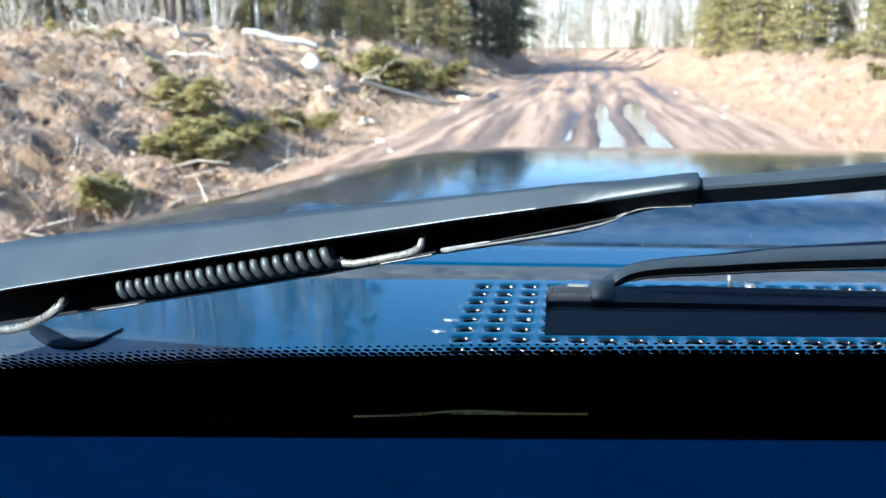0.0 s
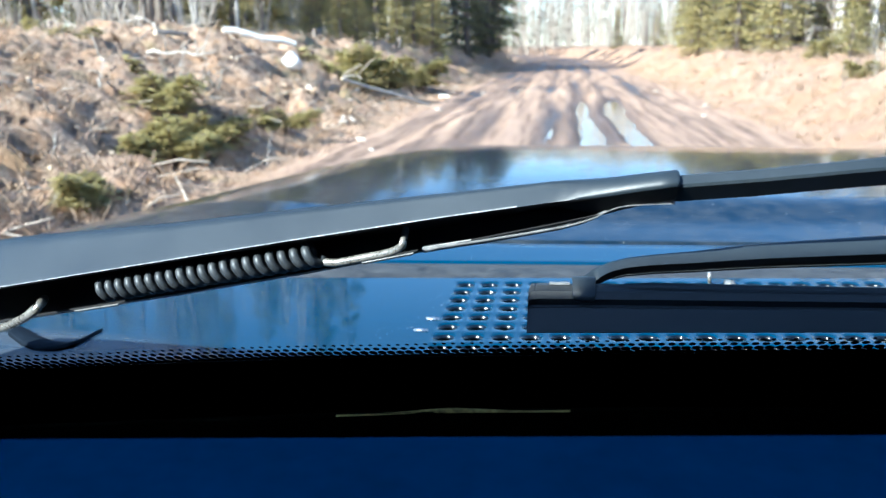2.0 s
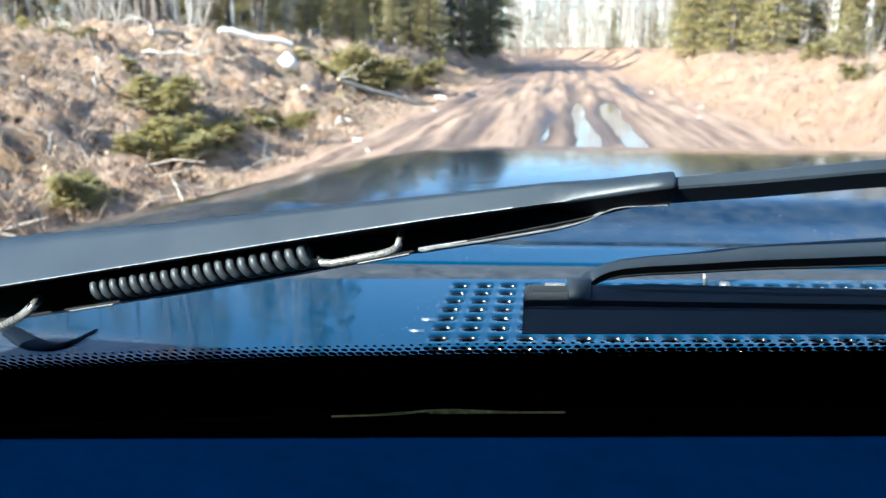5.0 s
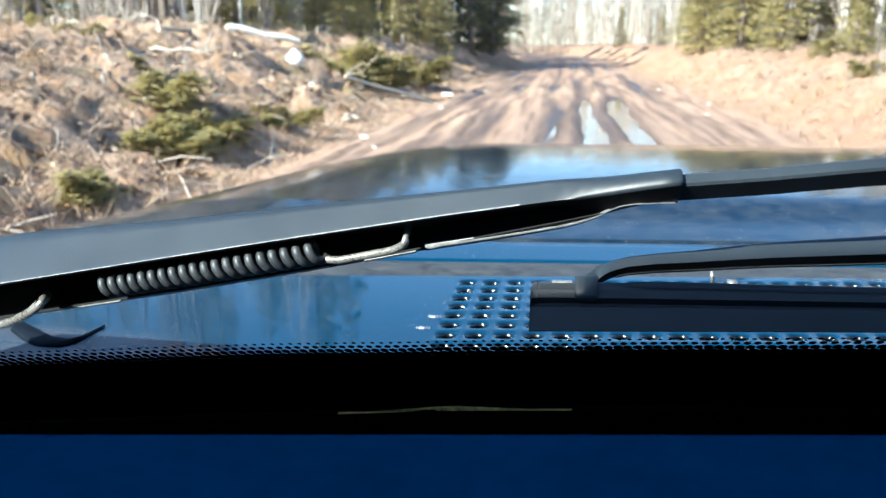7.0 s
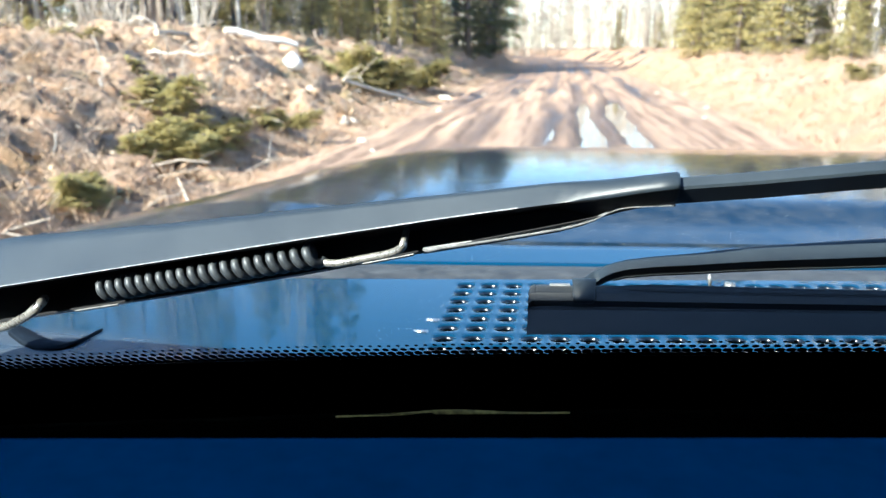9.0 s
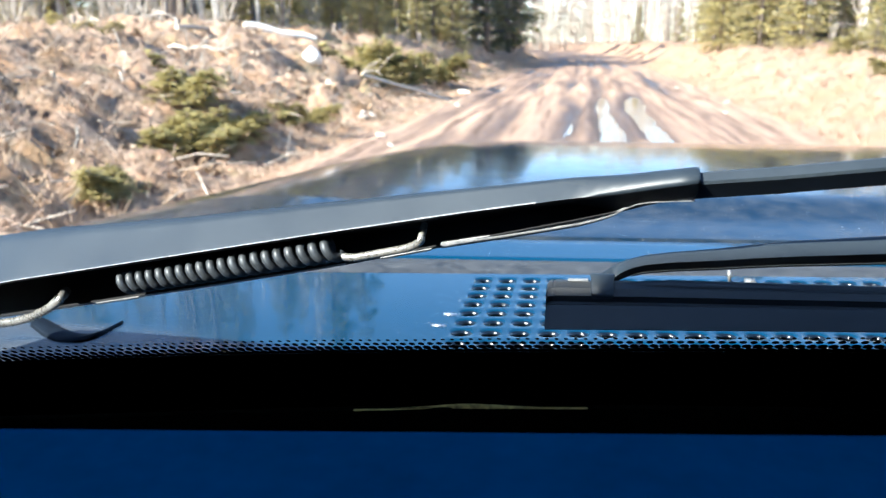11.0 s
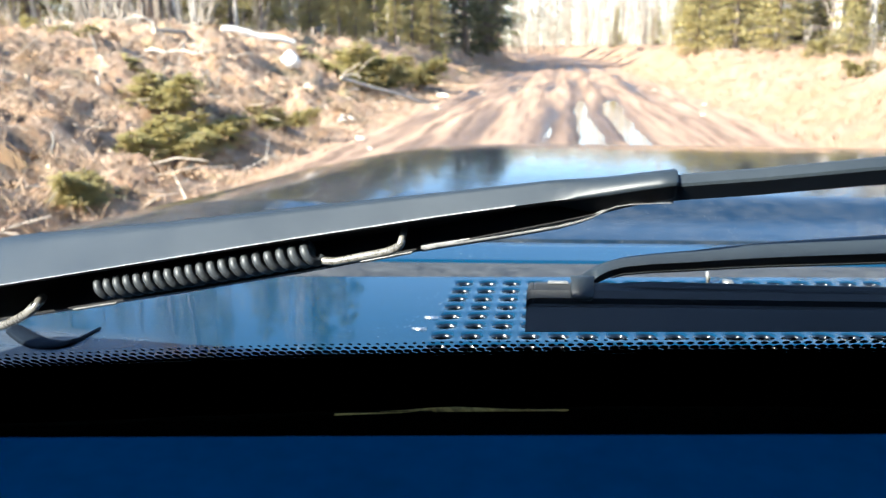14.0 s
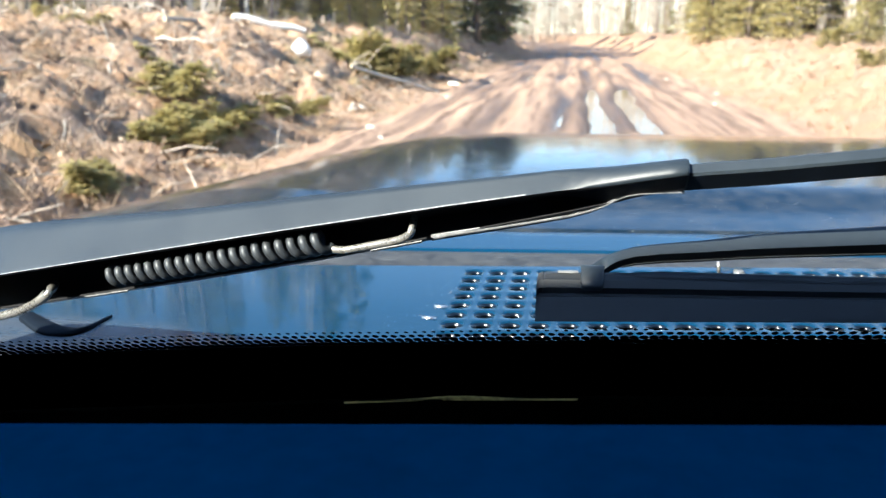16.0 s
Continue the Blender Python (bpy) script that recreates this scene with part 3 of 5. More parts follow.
# single trees and saplings that stand out along the track: kind, x, y, scale
STANDING = [
    (spruce_big[0], -5.2, 46.0, 0.85), (spruce_big[0], -4.7, 53.0, 0.95), (spruce_big[0], -6.4, 50.0, 1.0), (spruce_big[0], -5.0, 60.0, 1.0), (spruce_big[0], -6.3, 66.0, 1.1), (spruce_big[0], -5.6, 72.0, 1.1),
    (spruce_big[0], -6.2, 80.0, 1.1), (pine_mid[0], -6.4, 40.0, 1.0), (pine_mid[1], -7.4, 36.0, 0.5), (pine_mid[0], -7.0, 29.5, 0.36), (pine_mid[1], -8.8, 33.0, 0.5), (pine_mid[1], -6.0, 34.0, 0.6), (birch[0], -9.0, 36.0, 0.7), (birch[2], -8.4, 40.0, 0.7), (birch[1], -7.7, 41.0, 0.6), (pine_mid[1], -5.7, 37.0, 0.7),
    (bush_fir[0], -4.6, 18.4, 0.75), (bush_fir[1], -4.95, 19.0, 0.8), (bush_fir[1], -4.3, 19.2, 0.55), (bush_fir[1], -4.4, 23.5, 0.9), (pine_mid[0], -9.6, 26.5, 0.8), (fir_mid[0], -11.5, 30.0, 1.1),
    (bush_fir[0], -4.75, 9.3, 0.52), (bush_fir[1], -4.25, 8.9, 0.38), (bush_fir[0], -4.3, 8.3, 0.30), (bush_fir[1], -4.05, 8.5, 0.26), (bush_fir[1], -3.87, 11.1, 0.26), (bush_fir[0], -6.6, 10.6, 0.3), (bush_fir[0], -3.75, 6.2, 0.22),
    (pine_mid[0], 5.7, 38.0, 0.85), (pine_mid[1], 6.9, 36.0, 0.9), (fir_mid[0], 7.6, 40.0, 0.9), (pine_mid[0], 8.0, 34.0, 0.85), (alder[1], 9.6, 33.0, 0.6), (birch[2], 9.3, 31.0, 0.5), (alder[0], 10.6, 30.0, 0.5), (scrub[0], 9.0, 28.0, 0.9), (scrub[1], 8.3, 26.0, 0.8), (pine_mid[0], 6.4, 45.0, 0.9),
    (fir_mid[1], 4.9, 82.0, 0.6), (pine_mid[0], 8.2, 50.0, 0.9), (bush_fir[1], 5.4, 16.0, 0.32), (scrub[0], 5.6, 16.4, 0.4), (bush_fir[1], 6.6, 24.0, 0.6),
    (scrub[0], 4.9, 15.8, 0.25), (scrub[1], 5.2, 15.2, 0.2), (birch[0], 8.4, 25.0, 0.7), (birch[1], 9.6, 27.0, 0.8), (birch[2], 8.9, 22.5, 0.55), (birch[1], 11.0, 24.0, 0.7), (birch[0], 10.0, 30.0, 0.8),
    (birch[0], -9.4, 24.0, 0.6), (birch[2], -11.6, 21.0, 0.65), (birch[1], -10.4, 22.5, 0.55), (birch[2], -6.9, 33.0, 0.6), (birch[1], -8.2, 18.5, 0.4),
    (pine_mid[1], -6.5, 26.5, 0.34), (pine_mid[0], -7.2, 29.0, 0.42), (pine_mid[0], -6.2, 31.5, 0.45), (pine_mid[1], -8.4, 28.0, 0.45), (fir_mid[0], 7.9, 25.0, 0.5), (pine_mid[0], 8.7, 26.5, 0.75), (pine_mid[1], 7.2, 23.0, 0.3),
]
for proto, x, y, s in STANDING:
    set_tree(proto, x, y, s, rng.uniform(0, 6.28))
# the woods on both sides and at the track's far end
LEFT_MIX = (fir_mid[0], pine_mid[1], spruce_big[1], birch[0], birch[1], birch[2], alder[0], alder[1], alder[0], birch[2], alder[1], scrub[0])
RIGHT_MIX = (birch[0], birch[1], birch[2], alder[1], alder[0], alder[1], alder[0], scrub[0])
for _ in range(150):
    y = rng.uniform(13, 100)
    x = road_centre(y) - 14.0 - 20 * rng.random() ** 1.4
    set_tree(rng.choice(LEFT_MIX), x, y, rng.uniform(0.6, 0.95), rng.uniform(0, 6.28))
for _ in range(130):
    y = rng.uniform(30, 120)
    x = road_centre(y) - 7.5 - 0.05 * y - 22 * rng.random()
    set_tree(rng.choice((spruce_big[1], spruce_big[1], spruce_big[1], alder[0], alder[1], birch[2])), x, y, rng.uniform(1.1, 1.6), rng.uniform(0, 6.28))
for _ in range(55):
    y = rng.uniform(34, 75)
    set_tree(rng.choice((spruce_big[1], spruce_big[1], alder[0], birch[1])), -y * rng.uniform(0.19, 0.42) - 2.0, y, rng.uniform(0.9, 1.3), rng.uniform(0, 6.28))
for _ in range(150):
    y = rng.uniform(45, 120)
    x = 4.0 + 0.10 * y + 30 * rng.random() ** 1.3
    set_tree(rng.choice((alder[0], alder[1], birch[0], birch[1], spruce_big[0], spruce_big[1])), x, y, rng.uniform(1.1, 1.5), rng.uniform(0, 6.28))
for _ in range(60):
    y = rng.uniform(12, 60)
    x = road_centre(y) - 11.5 - 8 * rng.random()
    set_tree(rng.choice((scrub[0], scrub[1], pine_mid[0], scrub[1], alder[0])), x, y, rng.uniform(0.6, 1.3) * (1 if y > 20 else 0.6), rng.uniform(0, 6.28))
for _ in range(80):
    y = rng.uniform(20, 120)
    x = road_centre(y) + 10.0 + 0.05 * y + 24 * rng.random() ** 1.3
    set_tree(rng.choice(RIGHT_MIX), x, y, rng.uniform(0.7, 1.1), rng.uniform(0, 6.28))
for _ in range(60):
    y = rng.uniform(24, 90)
    x = road_centre(y) + 9.0 + 0.05 * y + 10 * rng.random()
    set_tree(rng.choice((scrub[0], scrub[1], scrub[0], birch[0])), x, y, rng.uniform(0.6, 1.3), rng.uniform(0, 6.28))
for _ in range(100):
    y = rng.uniform(95, 150)
    x = rng.uniform(-50, 55)
    if -0.040 < x / y < 0.004 or abs(x - road_centre(y)) < 3.5:
        continue
    set_tree(rng.choice((birch[0], alder[1], birch[2], alder[0], alder[1], alder[0], alder[0], alder[1])), x, y, rng.uniform(1.0, 1.4) if not -0.06 < x / y < 0.11 else rng.uniform(0.7, 1.05), rng.uniform(0, 6.28))
for _ in range(70):
    y = rng.uniform(62, 125)
    x = road_centre(y) + 12 + 26 * rng.random()
    set_tree(rng.choice((alder[0], birch[0], fir_mid[0], birch[1], birch[2])), x, y, rng.uniform(0.8, 1.25), rng.uniform(0, 6.28))
for _ in range(40):
    y = rng.uniform(-40, 5)
    x = rng.choice((-1, 1)) * rng.uniform(16, 30)
    set_tree(rng.choice((birch[0], alder[1], fir_mid[0])), x, y, rng.uniform(0.7, 1.0), rng.uniform(0, 6.28))
for _ in range(60):
    y = rng.uniform(8, 34)
    x = -rng.uniform(4.0, 12) if rng.random() < 0.65 else rng.uniform(4.2, 11)
    set_tree(rng.choice(scrub), x, y, rng.uniform(0.15, 0.4), rng.uniform(0, 6.28))
for _ in range(80):
    y = rng.uniform(17, 42)
    x = road_centre(y) - 8.5 - 7 * rng.random()
    set_tree(rng.choice((scrub[0], scrub[1], scrub[1], alder[1])), x, y, rng.uniform(0.7, 1.5), rng.uniform(0, 6.28))
for _ in range(22):
    y = rng.uniform(25, 46)
    set_tree(rng.choice((pine_mid[0], pine_mid[1], fir_mid[1])), road_centre(y) - 7.0 - 6.5 * rng.random(), y, rng.uniform(0.4, 0.8), rng.uniform(0, 6.28))
# distant leafless wood, too far to tell its trees apart
wood = Heap()
for _ in range(1750):
    y = rng.uniform(112, 210)
    x = rng.uniform(-80, 90)
    h = rng.uniform(11, 20) * (0.85 if -0.06 < x / y < 0.02 else 1)
    z = ground_at(x, y)[0]
    a, lean = Vector((x, y, z - 0.3)), Vector((rng.uniform(-.06, .06), rng.uniform(-.06, .06), 1)) * h
    wood.add(*tube([a, a + lean * 0.5, a + lean], [0.08, 0.06, 0.015], 3, False))
    for _ in range(72):
        b = a + lean * rng.uniform(0.08, 1.0)
        w = rng.uniform(0, 6.28)
        t = b + Vector((math.cos(w), math.sin(w), rng.uniform(0.2, 1.2))) * rng.uniform(0.4, 1.6)
        wood.add([b, b + Vector((0.07, 0, 0.07)), t], [(0, 1, 2)])
tagged(part("far_woods", wood.mesh("far_woods", TWIG)), "pale leafless woods in the distance", "woods", kind="stuff")
for ob in PROTOS:
    for o in (ob, *ob.children_recursive):
        bpy.data.objects.remove(o)

# grass, dead stalks and slash
grass, stalks, slash, chips = Heap(), Heap(), Heap(), Heap()
for _ in range(9000):
    y = 5 + 45 * rng.random() ** 1.6
    u = rng.uniform(3.1, 11) if rng.random() < 0.55 else -rng.uniform(3.2, 12)
    x = road_centre(y) + u
    z = ground_at(x, y)[0]
    for _ in range(5):
        w, L = rng.uniform(0, 6.28), rng.uniform(0.06, 0.24)
        b = Vector((x + rng.uniform(-.08, .08), y + rng.uniform(-.08, .08), z - 0.02))
        s = Vector((math.cos(w), math.sin(w), 0)) * 0.008
        t = b + Vector((math.cos(w * 3) * L * 0.8, math.sin(w * 3) * L * 0.8, L))
        grass.add([b - s, b + s, t], [(0, 1, 2)])
for _ in range(9000):
    y = 4.5 + 32 * rng.random() ** 1.5
    x = road_centre(y) - 3.0 - 10 * rng.random() ** 1.2
    z = ground_at(x, y)[0]
    for _ in range(4):
        w, L = rng.uniform(0, 6.28), rng.uniform(0.03, 0.15)
        b = Vector((x + rng.uniform(-.1, .1), y + rng.uniform(-.1, .1), z - 0.02))
        s = Vector((math.cos(w), math.sin(w), 0)) * rng.uniform(0.003, 0.008)
        t = b + Vector((math.cos(w * 3) * L, math.sin(w * 3) * L, L * rng.uniform(0.2, 0.9)))
        stalks.add([b - s, b + s, t + s * 0.6, t - s * 0.6], [(0, 1, 2, 3)])
for _ in range(1700):
    y = 4.5 + 34 * rng.random() ** 1.4
    x = road_centre(y) - 3.2 - 9.5 * rng.random()
    z = ground_at(x, y)[0]
    w, L, r = rng.uniform(0, 6.28), rng.uniform(0.12, 0.7), rng.uniform(0.003, 0.012)
    d = Vector((math.cos(w), math.sin(w), rng.uniform(-0.1, 0.55)))
    b = Vector((x, y, z + 0.0))
    slash.add(*tube([b, b + d * L * 0.5 + Vector((0, 0, rng.uniform(-.03, .05))), b + d * L], [r, r * 0.8, r * 0.4], 4))
for _ in range(380):
    y = 6 + 26 * rng.random() ** 1.3
    x = road_centre(y) + (-3.4 - 8 * rng.random())
    z = ground_at(x, y)[0] + 0.02
    r, w = rng.uniform(0.010, 0.030), rng.uniform(0, 6.28)
    d = Vector((math.cos(w), math.sin(w), rng.uniform(0, 0.5)))
    chips.add(*tube([Vector((x, y, z)), Vector((x, y, z)) + d * r * rng.uniform(1, 4)], [r, r * 0.8], 5))
brush = Heap()
for _ in range(620):
    y = 5.5 + 24 * rng.random() ** 1.3
    x = road_centre(y) - 3.5 - 8.5 * rng.random()
    c = Vector((x, y, ground_at(x, y)[0] - 0.03))
    size = rng.uniform(0.07, 0.26)
    for _ in range(rng.randint(26, 46)):
        w, up = rng.uniform(0, 6.28), rng.uniform(0.15, 1.3)
        d = Vector((math.cos(w), math.sin(w), up)).normalized() * size * rng.uniform(0.5, 1.2)
        b = c + Vector((rng.uniform(-.5, .5), rng.uniform(-.5, .5), 0)) * size
        side = Vector((-math.sin(w + 0.6), math.cos(w + 0.6), rng.uniform(-.6, .6))) * rng.uniform(0.003, 0.011)
        m, e = b + d * 0.55, b + d + Vector((0, 0, -0.35 * size * rng.random()))
        brush.add([b - side, b + side, m + side * 1.3, m - side * 1.3, e], [(0, 1, 2, 3), (3, 2, 4)])
tussocks = Heap()
for _ in range(520):
    y = 8 + 30 * rng.random() ** 1.2
    x = road_centre(y) + 3.3 + 7.5 * rng.random()
    c = Vector((x, y, ground_at(x, y)[0] - 0.03))
    size = rng.uniform(0.06, 0.22)
    for _ in range(rng.randint(22, 40)):
        w, up = rng.uniform(0, 6.28), rng.uniform(0.2, 1.6)
        d = Vector((math.cos(w), math.sin(w), up)).normalized() * size * rng.uniform(0.5, 1.2)
        b = c + Vector((rng.uniform(-.5, .5), rng.uniform(-.5, .5), 0)) * size
        side = Vector((-math.sin(w), math.cos(w), 0)) * rng.uniform(0.003, 0.009)
        m, e = b + d * 0.55, b + d + Vector((0, 0, -0.4 * size * rng.random()))
        tussocks.add([b - side, b + side, m + side, m - side, e], [(0, 1, 2, 3), (3, 2, 4)])
tagged(part("tussocks", tussocks.mesh("tussocks", STRAW)), "pale dry grass tussocks on the sandy bank", "grass", kind="stuff")
tagged(part("brush", brush.mesh("brush", BRUSH)), "tangled dead brown fern and brush clumps on the bank", "brush", kind="stuff")
tagged(part("dry_grass", grass.mesh("dry_grass", STRAW)), "dry straw-coloured grass tufts on the banks", "grass", kind="stuff")
tagged(part("dead_stalks", stalks.mesh("dead_stalks", LITTER)), "dead brown leaves and stalks covering the bank", "litter", kind="stuff")
tagged(part("slash_branches", slash.mesh("slash_branches", STICK)), "grey cut branches strewn over the bank", "branches", kind="stuff")
tagged(part("wood_chunks", chips.mesh("wood_chunks", CUT)), "pale sawn wood chunks lying in the slash", "wood", kind="stuff")


def log(p, q, r, name, label, mat, group=""):
    """A felled trunk with sawn ends, lying from p to q."""
    a, b = Vector(p), Vector(q)
    ob = thing(name, label, "log", group, a)
    n = 6
    pts = [(b - a) * i / n + Vector((0.18 * r * math.sin(i * 2.3 + a.y), 0, 0.25 * r * math.sin(i * 1.7 + a.x))) for i in range(n + 1)]
    part("bark", mesh_of("bark", *tube(pts, [r * (1 - 0.05 * i) for i in range(n + 1)], 10, False), mat, True), ob)
    d = (b - a).normalized()
    for end, k in ((pts[0], -1), (pts[-1], 1)):
        rr = r if k < 0 else r * 0.7
        part("cut_end", mesh_of("cut_end", *tube([end - d * 0.004 * k, end + d * 0.006 * k], [rr * 0.97, rr * 0.95], 10), CUT), ob, "pale sawn end")
    return ob


def lie(x, y, up):
    return (x, y, ground_at(x, y)[0] + up)


log(lie(-6.75, 16.4, 0.20), lie(-5.55, 17.3, 0.30), 0.085, "log", "bleached bare log lying on the bank top", PEELED)
log(lie(-6.5, 13.0, 0.05), lie(-6.15, 14.9, 0.05), 0.045, "log", "grey fallen trunk lying on the bank top", STICK)
log(lie(-4.5, 17.0, 0.32), lie(-2.95, 18.6, 0.05), 0.038, "log", "long white birch log sloping down the bank", BIRCH)
log(lie(-3.2, 22.0, 0.05), lie(-2.75, 20.6, 0.04), 0.05, "log", "short pale log by the track edge", PEELED)


def boulder(x, y, s, seed, name, label, mat, lift=0.3, group=""):
    bm = bmesh.new()
    bmesh.ops.create_icosphere(bm, subdivisions=3, radius=1)
    pick = random.Random(seed)
    flats = [(Vector((pick.uniform(-1, 1), pick.uniform(-1, 1), pick.uniform(-0.3, 1))).normalized(), pick.uniform(0.55, 0.8)) for _ in range(7)]
    for v in bm.verts:
        for n, d in flats:
            over = v.co.dot(n) - d
            if over > 0:
                v.co -= n * over * 0.9
        p = v.co.copy()
        v.co = p * (1 + 0.34 * noise.noise(p * 1.1 + Vector((seed * 1.37, 0.4, 0.2))) + 0.06 * noise.noise(p * 4 + Vector((seed, 1, 0))))
        v.co.x, v.co.y, v.co.z = v.co.x * s[0], v.co.y * s[1], v.co.z * s[2]
    ob = part(name, (bm, mat, True))
    ob.location = (x, y, ground_at(x, y)[0] + lift * s[2])
    return tagged(ob, label, "stone", group)


boulder(-5.12, 15.6, (0.21, 0.18, 0.20), 8, "boulder", "pale angular boulder on the bank", ROCK, 0.75)
for k in range(26):
    y = rng.uniform(9, 30)
    s = rng.uniform(0.03, 0.08)
    boulder(road_centre(y) + rng.choice((-1, 1)) * rng.uniform(2.4, 4.6), y, (s * 1.3, s, s * 0.8), k, "stone", "small pale stone at the track edge", STONE, 0.3, "stones along the track")


def stump(x, y, r, h, k):
    ob = thing("stump", "sawn grey tree stump with a pale top", "stump", "stumps on the bank", (x, y, ground_at(x, y)[0]))
    part("bark", mesh_of("bark", *tube([(0, 0, -0.1), (0, 0, 0.05), (0.02, 0, h)], [r * 1.35, r * 1.1, r], 9), BARK, True), ob)
    part("cut_top", mesh_of("cut_top", *tube([(0.02, 0, h - 0.004), (0.02, 0, h + 0.012)], [r * 0.96, r * 0.94], 9), CUT), ob, "pale sawn top")


for k in range(22):
    stump(-rng.uniform(5.6, 12), rng.uniform(12, 30), rng.uniform(0.03, 0.09), rng.uniform(0.12, 0.4), k)
stump(-5.52, 8.15, 0.022, 0.28, 30)



def dead_stem(x, y, h, lean):
    """A slender dead sapling stem with a few stub branches."""
    ob = thing("dead_sapling", "slender pale dead stem standing on the bank", "dead sapling", "dead stems on the bank", (x, y, ground_at(x, y)[0] - 0.03))
    pts = [Vector((lean * h * (i / 5) ** 1.5, 0.02 * math.sin(i * 2.0), h * i / 5)) for i in range(6)]
    part("stem", mesh_of("stem", *tube(pts, [0.011, 0.010, 0.009, 0.008, 0.006, 0.004], 6), BIRCH, True), ob)
    for i, a in ((2, 0.9), (3, 4.0), (4, 2.2)):
        d = Vector((math.cos(a), math.sin(a), 0.8))
        part("branch", mesh_of("branch", *tube([pts[i], pts[i] + d * h * 0.13, pts[i] + d * h * 0.22 + Vector((0, 0, 0.03))], [0.005, 0.004, 0.002], 5), TWIG), ob)


for x, y, h, lean in ((-4.35, 6.55, 0.5, 0.22), (-5.6, 11.8, 0.55, 0.3), (-5.9, 13.2, 0.35, -0.1), (6.2, 15.0, 0.8, 0.15)):
    dead_stem(x, y, h, lean)


def dead_branch(x, y, length, turn, seed):
    """A fallen crooked branch with broken side limbs, propped on the slope."""
    pick = random.Random(seed)
    ob = thing("dead_branch", "crooked bleached dead branch lying on the bank", "branch", "dead branches on the bank", (x, y, ground_at(x, y)[0] + 0.03))
    heading = Vector((math.cos(turn), math.sin(turn), 0))
    pts = [Vector((0, 0, 0))]
    for i in range(7):
        kink = Vector((pick.uniform(-.35, .35), pick.uniform(-.35, .35), pick.uniform(-0.25, 0.35)))
        q = pts[-1] + (heading + kink).normalized() * length / 7
        lift = ground_at(x + q.x, y + q.y)[0] + 0.05 - ground_at(x, y)[0]
        pts.append(Vector((q.x, q.y, max(q.z, lift))))
    part("stem", mesh_of("stem", *tube(pts, [0.022 * length / 1.6 * (1 - 0.11 * i) for i in range(8)], 7), BIRCH, True), ob)
    for i in (2, 3, 5, 6):
        d = (heading * 0.5 + Vector((pick.uniform(-1, 1), pick.uniform(-1, 1), pick.uniform(0.2, 1.1)))).normalized() * length * pick.uniform(0.16, 0.34)
        part("limb", mesh_of("limb", *tube([pts[i], pts[i] + d * 0.5 + Vector((0, 0, 0.03)), pts[i] + d], [0.014, 0.010, 0.004], 5), STICK, True), ob)


for k, (x, y, length, turn) in enumerate(((-5.15, 8.9, 1.0, 2.1), (-5.9, 11.5, 1.5, -0.5), (-6.6, 13.6, 1.7, 2.6), (-5.0, 18.2, 1.8, -0.9))):
    dead_branch(x, y, length, turn, 80 + k)

# ---------------------------------------------------------------- the pickup
BODY = 1.3  # scale of the body panels ahead of the glass




def body_part(ob, k=BODY):
    ob.scale = (k, k, k)
    return ob


truck = thing("pickup_truck", "dark navy pickup standing on the mud track", "vehicle", at=(0, 0, EYE))
R2 = math.sqrt(0.5)


def on_glass(x, q, off):
    """A place by the windshield: x across, q up the slope, off outward from the flat of the glass."""
    return Vector((x, (-q + 0.109 + off) * R2, (q + 0.109 + off) * R2))


SKEW = 0.09  # the panels' rear edges run back to one side


def hood_step(x):
    """Where the raised middle of the hood begins; it sweeps forward at the sides."""
    return 0.578 + 0.078 * (1 - smooth_step(-0.31, -0.06, x)) + 0.105 * smooth_step(0.70, 0.85, x)


def hood_z(x, y):
    ys0, flat = hood_step(x), 1 - smooth_step(-0.20, 0.0, x)
    crest = -0.123 + 0.055 * (min(y, ys0) - 0.578) + 0.13 * smooth_step(-0.335, -0.28, x) * (1 - smooth_step(-0.22, 0.0, x)) * min(0.0, y - ys0) + 0.0100 * (flat + (1 - flat) * smooth_step(ys0 - 0.006, ys0 + 0.070, y)) + (0.0014 - 0.127 * (y - 0.75) ** 2 if y > 0.645 else 0.0)
    side = -0.121 - 0.085 * (y - 0.526)
    w = min(1.0, abs(x - 0.35) / 0.70)
    k = max(0.0, (w - 0.42) / 0.58)
    z = crest + (min(side, crest - 0.004) - crest) * k ** 3.0
    dome = smooth_step(-0.26, -0.19, x) * (1 - smooth_step(0.89, 0.96, x))
    return z + 0.0015 * dome * smooth_step(0.50, 0.60, y)


def sheet(name, x0, x1, nxs, y0, y1, nys, height, mat, thick=0.004, ease=0.0):
    xs_ = [x0 + (x1 - x0) * i / nxs for i in range(nxs + 1)]
    ys_ = [y0 + (y1 - y0) * j / nys for j in range(nys + 1)]
    v = [(x, y + SKEW * x * (1 - smooth_step(y0, y0 + ease, y) if ease else 1), height(x, y)) for y in ys_ for x in xs_]
    n = nxs + 1
    f = [(j * n + i, j * n + i + 1, (j + 1) * n + i + 1, (j + 1) * n + i) for j in range(nys) for i in range(nxs)]
    o = len(v)
    v += [(a, b, c - thick) for a, b, c in v]
    f += [tuple(i + o for i in reversed(q)) for q in f]
    rim = [i for i in range(n)] + [j * n + nxs for j in range(1, nys + 1)] + [nys * n + i for i in range(nxs - 1, -1, -1)] + [j * n for j in range(nys - 1, 0, -1)]
    f += [(rim[k], rim[k] + o, rim[(k + 1) % len(rim)] + o, rim[(k + 1) % len(rim)]) for k in range(len(rim))]
    return mesh_of(name, v, f, mat, True)


